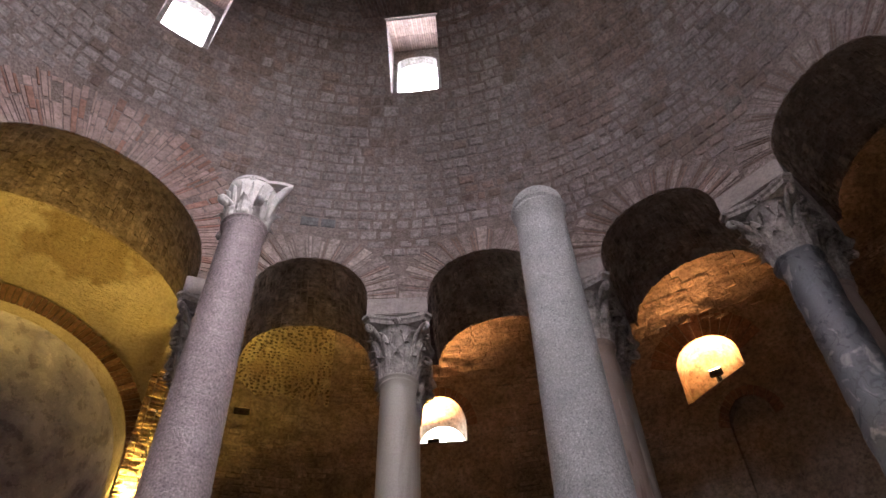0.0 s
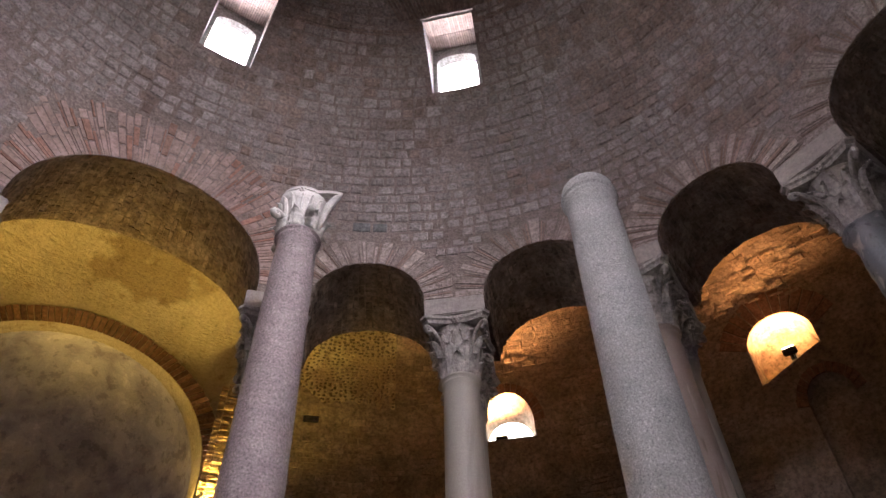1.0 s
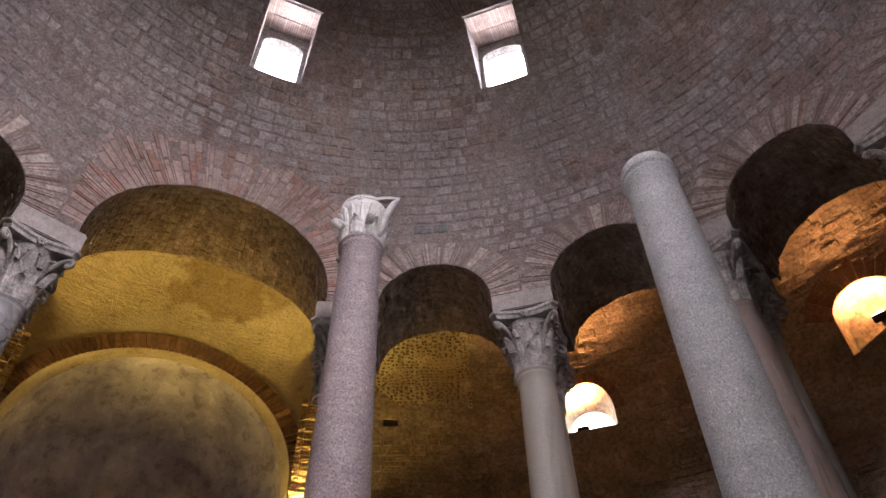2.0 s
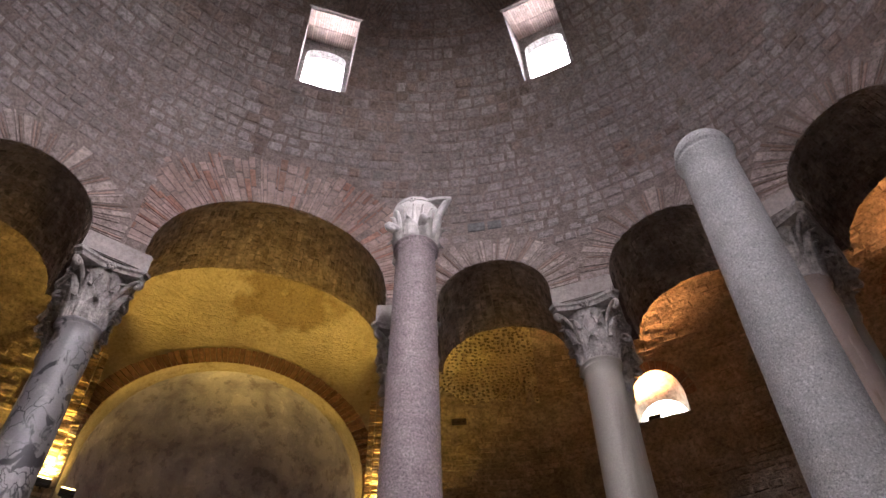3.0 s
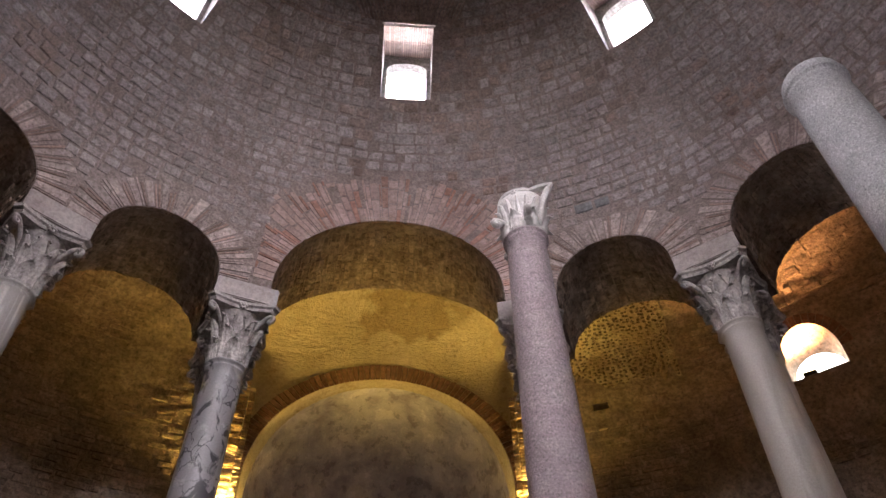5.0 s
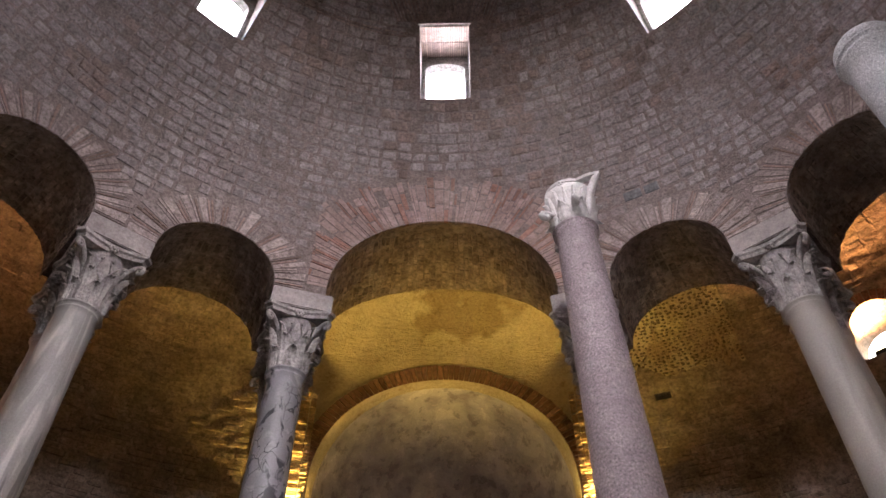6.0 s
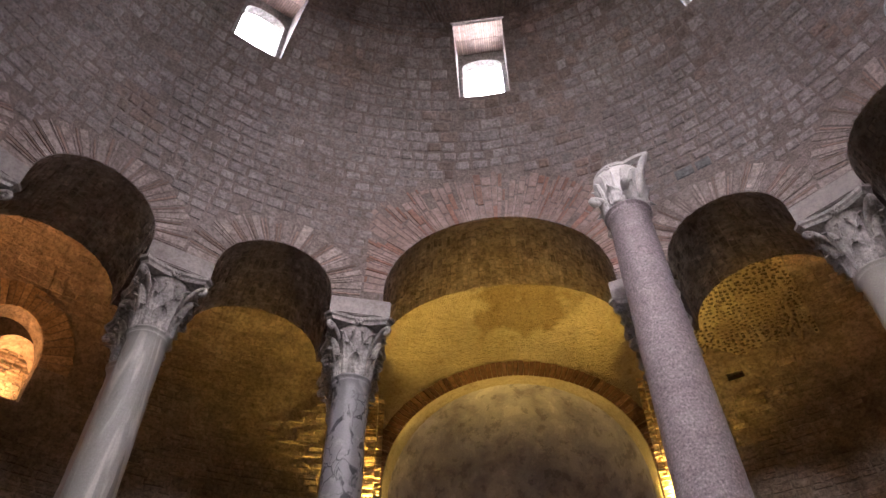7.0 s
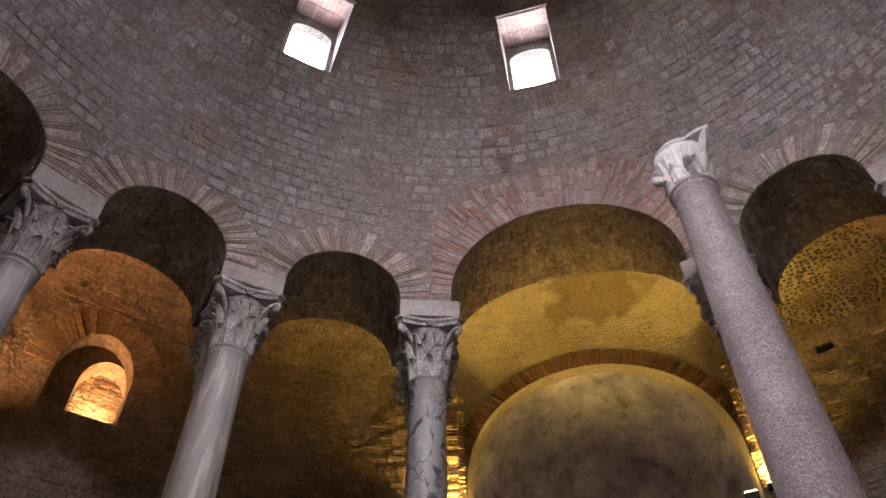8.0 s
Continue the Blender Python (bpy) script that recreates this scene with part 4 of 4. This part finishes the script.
cap.matrix_basis = Matrix.Translation((0, 0, 7.11)) @ Matrix.Diagonal((1, 1, 0.9, 1)) @ Matrix.Translation((0, 0, -7.13))

# ---------------------------------------------------------------- lamps
LENS_Y, LENS_O = emitter("yellow_lamp_glass", (1.0, 0.72, 0.25), 12), emitter("orange_lamp_glass", (1.0, 0.75, 0.45), 15)


def floodlight(place, facing, up, colour, watts, lens, label, spot=110):
    """A wall floodlight: housing, bracket, glass, and the light that it gives."""
    e = tagged(new("floodlight"), label, "lamp", "floodlights of the ambulatory")
    bm = bmesh.new()
    bmesh.ops.create_cube(bm, size=1, matrix=Matrix.Diagonal((0.2, 0.1, 0.09, 1)))
    bmesh.ops.bevel(bm, geom=bm.edges[:], offset=0.012, segments=2, affect="EDGES")
    mesh_of("housing", bm, BLACK, e)
    bm = bmesh.new()
    bmesh.ops.create_cube(bm, size=1, matrix=Matrix.Translation((0, 0, 0.05)) @ Matrix.Diagonal((0.17, 0.08, 0.012, 1)))
    mesh_of("glass", bm, lens, e)
    bm = bmesh.new()
    bmesh.ops.create_cube(bm, size=1, matrix=Matrix.Translation((0, 0.08, -0.02)) @ Matrix.Diagonal((0.03, 0.12, 0.03, 1)))
    bmesh.ops.create_cube(bm, size=1, matrix=Matrix.Translation((0, 0.14, -0.02)) @ Matrix.Diagonal((0.08, 0.012, 0.1, 1)))
    mesh_of("bracket", bm, BLACK, e)
    e.matrix_basis = Matrix.Translation(place) @ pose(0, 0, 0, 0, 0, -facing)
    d = bpy.data.lights.new("lamp_light", "SPOT")
    d.spot_size, d.spot_blend, d.shadow_soft_size, d.energy, d.color = radians(spot), 0.9, 0.05, watts, colour
    ob = new("lamp_light", d)
    p = Vector(place) + Vector((0, 0, 0.064))
    ob.matrix_world = look(p, p + Vector(up))
    return e


YELLOW, ORANGE = (1.0, 0.62, 0.13), (1.0, 0.43, 0.15)
for sgn in (-1, 1):
    p = polar(sgn * 14.3, RO - 0.15, 6.40)
    floodlight(p, sgn * 14.3, (0.0 * sgn, -0.14, 1), YELLOW, FLOOD_W * 4, LENS_Y, "black floodlight with a yellow glow on the wall", 134)
for sgn in (-1, 1):
    floodlight((sgn * 1.95, 9.02, 6.42), sgn * 12, (-0.12 * sgn, -0.1, 1), YELLOW, FLOOD_W * 0.42, LENS_Y, "black floodlight inside the mouth of the apse", 120)
floodlight(polar(70.7, RO + 0.03, 8.07), 70.7, polar(70, -0.12, 1), ORANGE, NICHE_W * 7.5, LENS_O, "small black floodlight on the sill of a niche", 150)
floodlight(polar(42.2, RO + 0.07, 7.885), 42.2, polar(42, -0.25, 1), ORANGE, NICHE_W * 16, LENS_O, "small black floodlight on the sill of an arched window", 95)
floodlight(polar(-48.5, RO + 0.30, 7.345), -48.5, polar(-48.5, 0.5, 1), ORANGE, NICHE_W * 2.2, LENS_O, "small black floodlight in front of a blocked window", 115)

floodlight(polar(-63.5, RO - 0.15, 6.6), -63.5, polar(-10, 0.3, 1), ORANGE, NICHE_W * 15, LENS_O, "small black floodlight on the rough wall", 130)

# the arched window of the ambulatory
win = tagged(new("window_9"), "bright half-round window in a deep plastered recess", "window", kind="structure")
lfar = [(lerp(43.0, a, 0.86), lerp(7.83, z, 0.64)) for a, z in LUN]
sh = Sheet()
sh.face([polar(a, RO + 0.41, z) for a, z in lfar])
pane = mesh_of("pane", sh.data(), GLASS, win)
pane.visible_shadow = False
d = bpy.data.lights.new("window_light", "AREA")
d.shape, d.size, d.size_y, d.energy, d.color = "RECTANGLE", 1.2, 1.2, WINDOW_W * 0.05, (1.0, 0.95, 0.93)
new("window_light", d).matrix_world = look(polar(43.0, RO + 0.75, 8.2), polar(43.0, RO - 1, 8.05))

# ---------------------------------------------------------------- pieces: voussoirs, bricks, wall stones


def prism(name, corners, surf, d, mat, parent, rest=None):
    """One voussoir: a wedge proud of the wall."""
    tmp = Sheet()
    block(tmp if rest is None else rest, surf, corners, d, 0.06, 0 if mat is VTUFF else 1 if mat is VBRICK else 2, 0.05)
    if rest is None:
        mesh_of(name, (tmp.v, [], tmp.f), mat, parent)


rest = Sheet()
for mid, half, wide in BAYS:
    oh, base, r, ro = bay_shape(half, wide, mid)
    near = abs(off_axis(mid, 10)) < 85
    tgt = None if near else rest
    k = math.degrees(1 / R)

    def ray(rho, t):
        """Point at rho from the arch's centre, kept inside the bay."""
        x, z = -rho * math.cos(t), rho * math.sin(t)
        lim = radians(half) * R - 0.008
        if abs(x) > lim:
            z *= lim / abs(x)
            x = math.copysign(lim, x)
        return (mid + x * k, base + z)

    t = 0.015
    turn = 0
    while t < math.pi - 0.02:
        if wide:
            w = rng.uniform(0.018, 0.034) if rng.random() < 0.5 else rng.uniform(0.04, 0.07)
            t1 = min(t + w, math.pi - 0.005)
            end = ro - 0.08 + 0.24 * noise.noise(Vector((t * 6, 3, 0))) + rng.uniform(-0.08, 0.08)
            lo = r - 0.004
            while lo < end - 0.06:
                hi = min(lo + rng.uniform(0.2, 0.42), end)
                fringe = (lo - r) / (end - r)
                red = rng.random() < (0.32 if w < 0.035 else 0.07) + (0.3 if fringe > 0.5 and w < 0.035 else 0.0)
                if rng.random() > 0.05:
                    prism("brick", [ray(lo, t1 - 0.006), ray(lo, t), ray(hi, t), ray(hi, t1 - 0.006)], skin, rng.uniform(0.003, 0.012), REDV if red else PINKV, arcade, tgt)
                lo = hi + 0.014
            t = t1
        else:
            if turn % 3 == 0:
                w, mat, name, d = rng.uniform(0.075, 0.13), VTUFF, "voussoir", rng.uniform(0.004, 0.012)
                e = ro + rng.uniform(-0.05, 0.03)
            else:
                w, mat, name, d = rng.uniform(0.032, 0.045), VBRICK if rng.random() < 0.55 else VTUFF, "brick", rng.uniform(0.003, 0.012)
                e = ro + rng.uniform(-0.14, 0.03)
            t1 = min(t + w / (r + 0.15), math.pi - 0.01)
            g = 0.02
            prism(name, [ray(r - 0.004, t1 - g), ray(r - 0.004, t), ray(e, t), ray(e, t1 - g)], skin, d, mat, arcade, tgt)
            t = t1
            turn += 1
tagged(mesh_of("voussoirs", rest.data(), [VTUFF, VBRICK, REDV], arcade), "voussoirs of the further arches", kind="stuff")
tagged(mesh_of("stone_blocks", wall_blocks.data(), [MORTAR, TUFF, DARKBRICK, GREYBLOCK], arcade), "courses of small squared tuff blocks", kind="stuff")


def block_template(mat):
    bm = bmesh.new()
    lo = [bm.verts.new((x, y, -0.03)) for x, y in ((-0.5, -0.5), (0.5, -0.5), (0.5, 0.5), (-0.5, 0.5))]
    rings = [lo]
    for k, z in ((0.95, -0.006), (0.76, 0.0)):
        rings.append([bm.verts.new((x * k * rng.uniform(0.94, 1.04), y * k * rng.uniform(0.94, 1.04), z + rng.uniform(-0.002, 0.002))) for x, y in ((-0.5, -0.5), (0.5, -0.5), (0.5, 0.5), (-0.5, 0.5))])
    bm.faces.new(rings[-1])
    for lower, upper in zip(rings, rings[1:]):
        for i in range(4):
            bm.faces.new((lower[i], lower[(i + 1) % 4], upper[(i + 1) % 4], upper[i]))
    return data_of("stone_block", bm, mat, False)


PTUFF = stone("tuff_block", (0.262, 0.225, 0.218), (0.335, 0.297, 0.291), (0.41, 0.374, 0.37), vary=0.14, patch=0.7, bump=1.0, dirt=1.0, dist=0.018)
TEMPLATES = {1: [block_template(PTUFF) for _ in range(8)], 2: [block_template(BRICK) for _ in range(3)], 3: [block_template(GREYBLOCK) for _ in range(2)]}
for a, s, w, h, d, slot in piece_places:
    p = skin(a, s, d)
    n = (skin(a, s, 1.0) - skin(a, s)).normalized()
    x = (skin(a + 0.1, s) - skin(a - 0.1, s)).normalized()
    x = -x
    y = n.cross(x)
    m = Matrix((x, y, n)).transposed().to_4x4()
    m.translation = p
    child("stone_block", rng.choice(TEMPLATES[slot]), arcade, m @ Matrix.Diagonal((w, h, 1, 1)))

# brick ring of the apse's arch, and rings over the niches
def brick_ring(parent, line, centre, thick, mat, count, d=0.03):
    """Bricks set radially along an arched outline of the outer wall."""
    arc = line[1:-1]
    ca, cz = centre
    pts = []
    k = math.degrees(1 / RO)
    for i in range(count + 1):
        t = i / count * (len(arc) - 1)
        j = min(int(t), len(arc) - 2)
        pts.append((lerp(arc[j][0], arc[j + 1][0], t - j), lerp(arc[j][1], arc[j + 1][1], t - j)))
    for p, q in zip(pts, pts[1:]):
        out = []
        for a, z in (p, q):
            v = Vector(((a - ca) / k, z - cz)).normalized() * (thick * rng.uniform(0.94, 1.04))
            out.append((a + v.x * k, z + v.y))
        g = 0.1
        q2 = (lerp(q[0], p[0], g), lerp(q[1], p[1], g))
        o2 = (lerp(out[1][0], out[0][0], g), lerp(out[1][1], out[0][1], g))
        tmp = Sheet()
        block(tmp, ring, [p, q2, o2, out[0]], d * rng.uniform(0.7, 1.2), 0.05, 0, 0.03)
        mesh_of("brick", (tmp.v, [], [f[::-1] for f in tmp.f]), mat, parent)


brick_ring(wall_outer, APL, (0, 7.07), 0.28, ARCHBRICK, 74, 0.016)
brick_ring(wall_outer, NR, (70.4, 8.05), 0.45, ARCHBRICK, 13, 0.015)
brick_ring(wall_outer, NL, (-49.8, 7.9), 0.46, GOLDBRICK, 24, 0.012)
brick_ring(wall_outer, LOWR, (72.2, 7.0), 0.17, ARCHBRICK, 14, 0.02)
brick_ring(wall_outer, LUN, (43.0, 8.05), 0.2, ARCHBRICK, 16, 0.003)

# brick pilasters beside the apse
for sgn in (-1, 1):
    z = 4.8
    while z < 8.75:
        h = rng.uniform(0.05, 0.075)
        a0, a1 = sgn * 13.95, sgn * 16.3
        m = lerp(a0, a1, rng.uniform(0.35, 0.65))
        for p, q in ((a0, m), (m, a1)):
            tmp = Sheet()
            lo, hi = min(p, q) + 0.06, max(p, q) - 0.06
            block(tmp, ring, [(lo, z), (hi, z), (hi, z + h - 0.014), (lo, z + h - 0.014)], rng.uniform(0.03, 0.055), 0.04, 0, 0.02)
            mesh_of("brick", (tmp.v, [], tmp.f), GOLDBRICK, wall_outer)
        z += h

for sgn in (-1, 1):
    z = 0.0
    while z < 8.62:
        h = rng.uniform(0.16, 0.2) if z < 5 else rng.uniform(0.055, 0.075)
        lo, hi = sorted((sgn * 13.35, sgn * 13.95))
        tmp = Sheet()
        block(tmp, ring, [(lo, z), (hi, z), (hi, z + h - 0.008), (lo, z + h - 0.008)], rng.uniform(0.09, 0.11), 0.03, 0, 0.02)
        mesh_of("brick", (tmp.v, [], tmp.f), GOLDBRICK, wall_outer)
        z += h

# coursed stones of the ambulatory
stones, keyed = Sheet(), Sheet()
z = 5.6
while z < VZ + 2.2:
    h = rng.uniform(0.07, 0.13)
    a = -100.0
    while a < 116:
        w = rng.uniform(0.14, 0.36)
        da = math.degrees(w / RO)
        mid = a + da / 2
        skip = abs(mid) < 16.8 or in_panel(mid, z + h / 2) or in_panel(a, z) or in_panel(a + da, z + h) or (16 < mid < 31.9 and z > 8.3)
        if not skip and rng.random() > 0.12 and noise.noise(polar(mid, RO, z) * 0.9) > -0.28:
            block(stones, ring, [(a, z), (a + da - 0.12, z + rng.uniform(-0.01, 0.01)), (a + da - 0.12, z + h - 0.014), (a, z + h - 0.014)], rng.choice((0.004, 0.008, 0.012, 0.016, 0.022)) * 1.1, 0.14, 0, 0.01)
        a += da
    z += h
tagged(mesh_of("stone_courses", stones.data(), WALLSTONE, wall_outer), "uneven courses of rough wall stones", kind="stuff")


depths = []


def keyed_plaster(a, u):
    """Plaster coat picked with close rows of marks; it breaks off unevenly towards the foot."""
    a += 0.5 * noise.noise(Vector((u * 9, a, 1))) * (a < 17.5)
    foot = 8.72 - 0.02 * (a - 24) + 0.38 * noise.noise(Vector((a * 0.35, 2, 0))) + 0.25 * noise.noise(Vector((a * 1.3, 5, 0)))
    v = lerp(foot, VZ + 2.3, u)
    x, y = radians(a) * RO / 0.088, v / 0.062
    cx, cy = math.floor(x), math.floor(y)
    near = 9.0
    for i in (cx - 1, cx, cx + 1):
        for k in (cy - 1, cy, cy + 1):
            h = math.sin(i * 12.9898 + k * 78.233) * 43758.5453
            g = math.sin(i * 39.346 + k * 11.135) * 24634.6345
            near = min(near, math.hypot(x - i - 0.5 - 0.7 * (h - math.floor(h) - 0.5), y - k - 0.5 - 0.7 * (g - math.floor(g) - 0.5)))
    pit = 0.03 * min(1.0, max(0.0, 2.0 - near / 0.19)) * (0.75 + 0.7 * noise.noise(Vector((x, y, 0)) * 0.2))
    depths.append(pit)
    return rough(ring(a, v, 0.034 - pit), 0.005, 5)


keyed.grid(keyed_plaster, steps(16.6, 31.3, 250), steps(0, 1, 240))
# the deep parts of the marks are coloured dark brown: painted shade inside the pits
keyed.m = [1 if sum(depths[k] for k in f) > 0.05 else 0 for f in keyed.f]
PIT_SHADE = stone("pit_shade_brown", (0.13, 0.1, 0.07), (0.17, 0.13, 0.095), (0.21, 0.165, 0.12))
mesh_of("pitted_plaster", keyed.data(), [PITTED, PIT_SHADE], wall_outer)
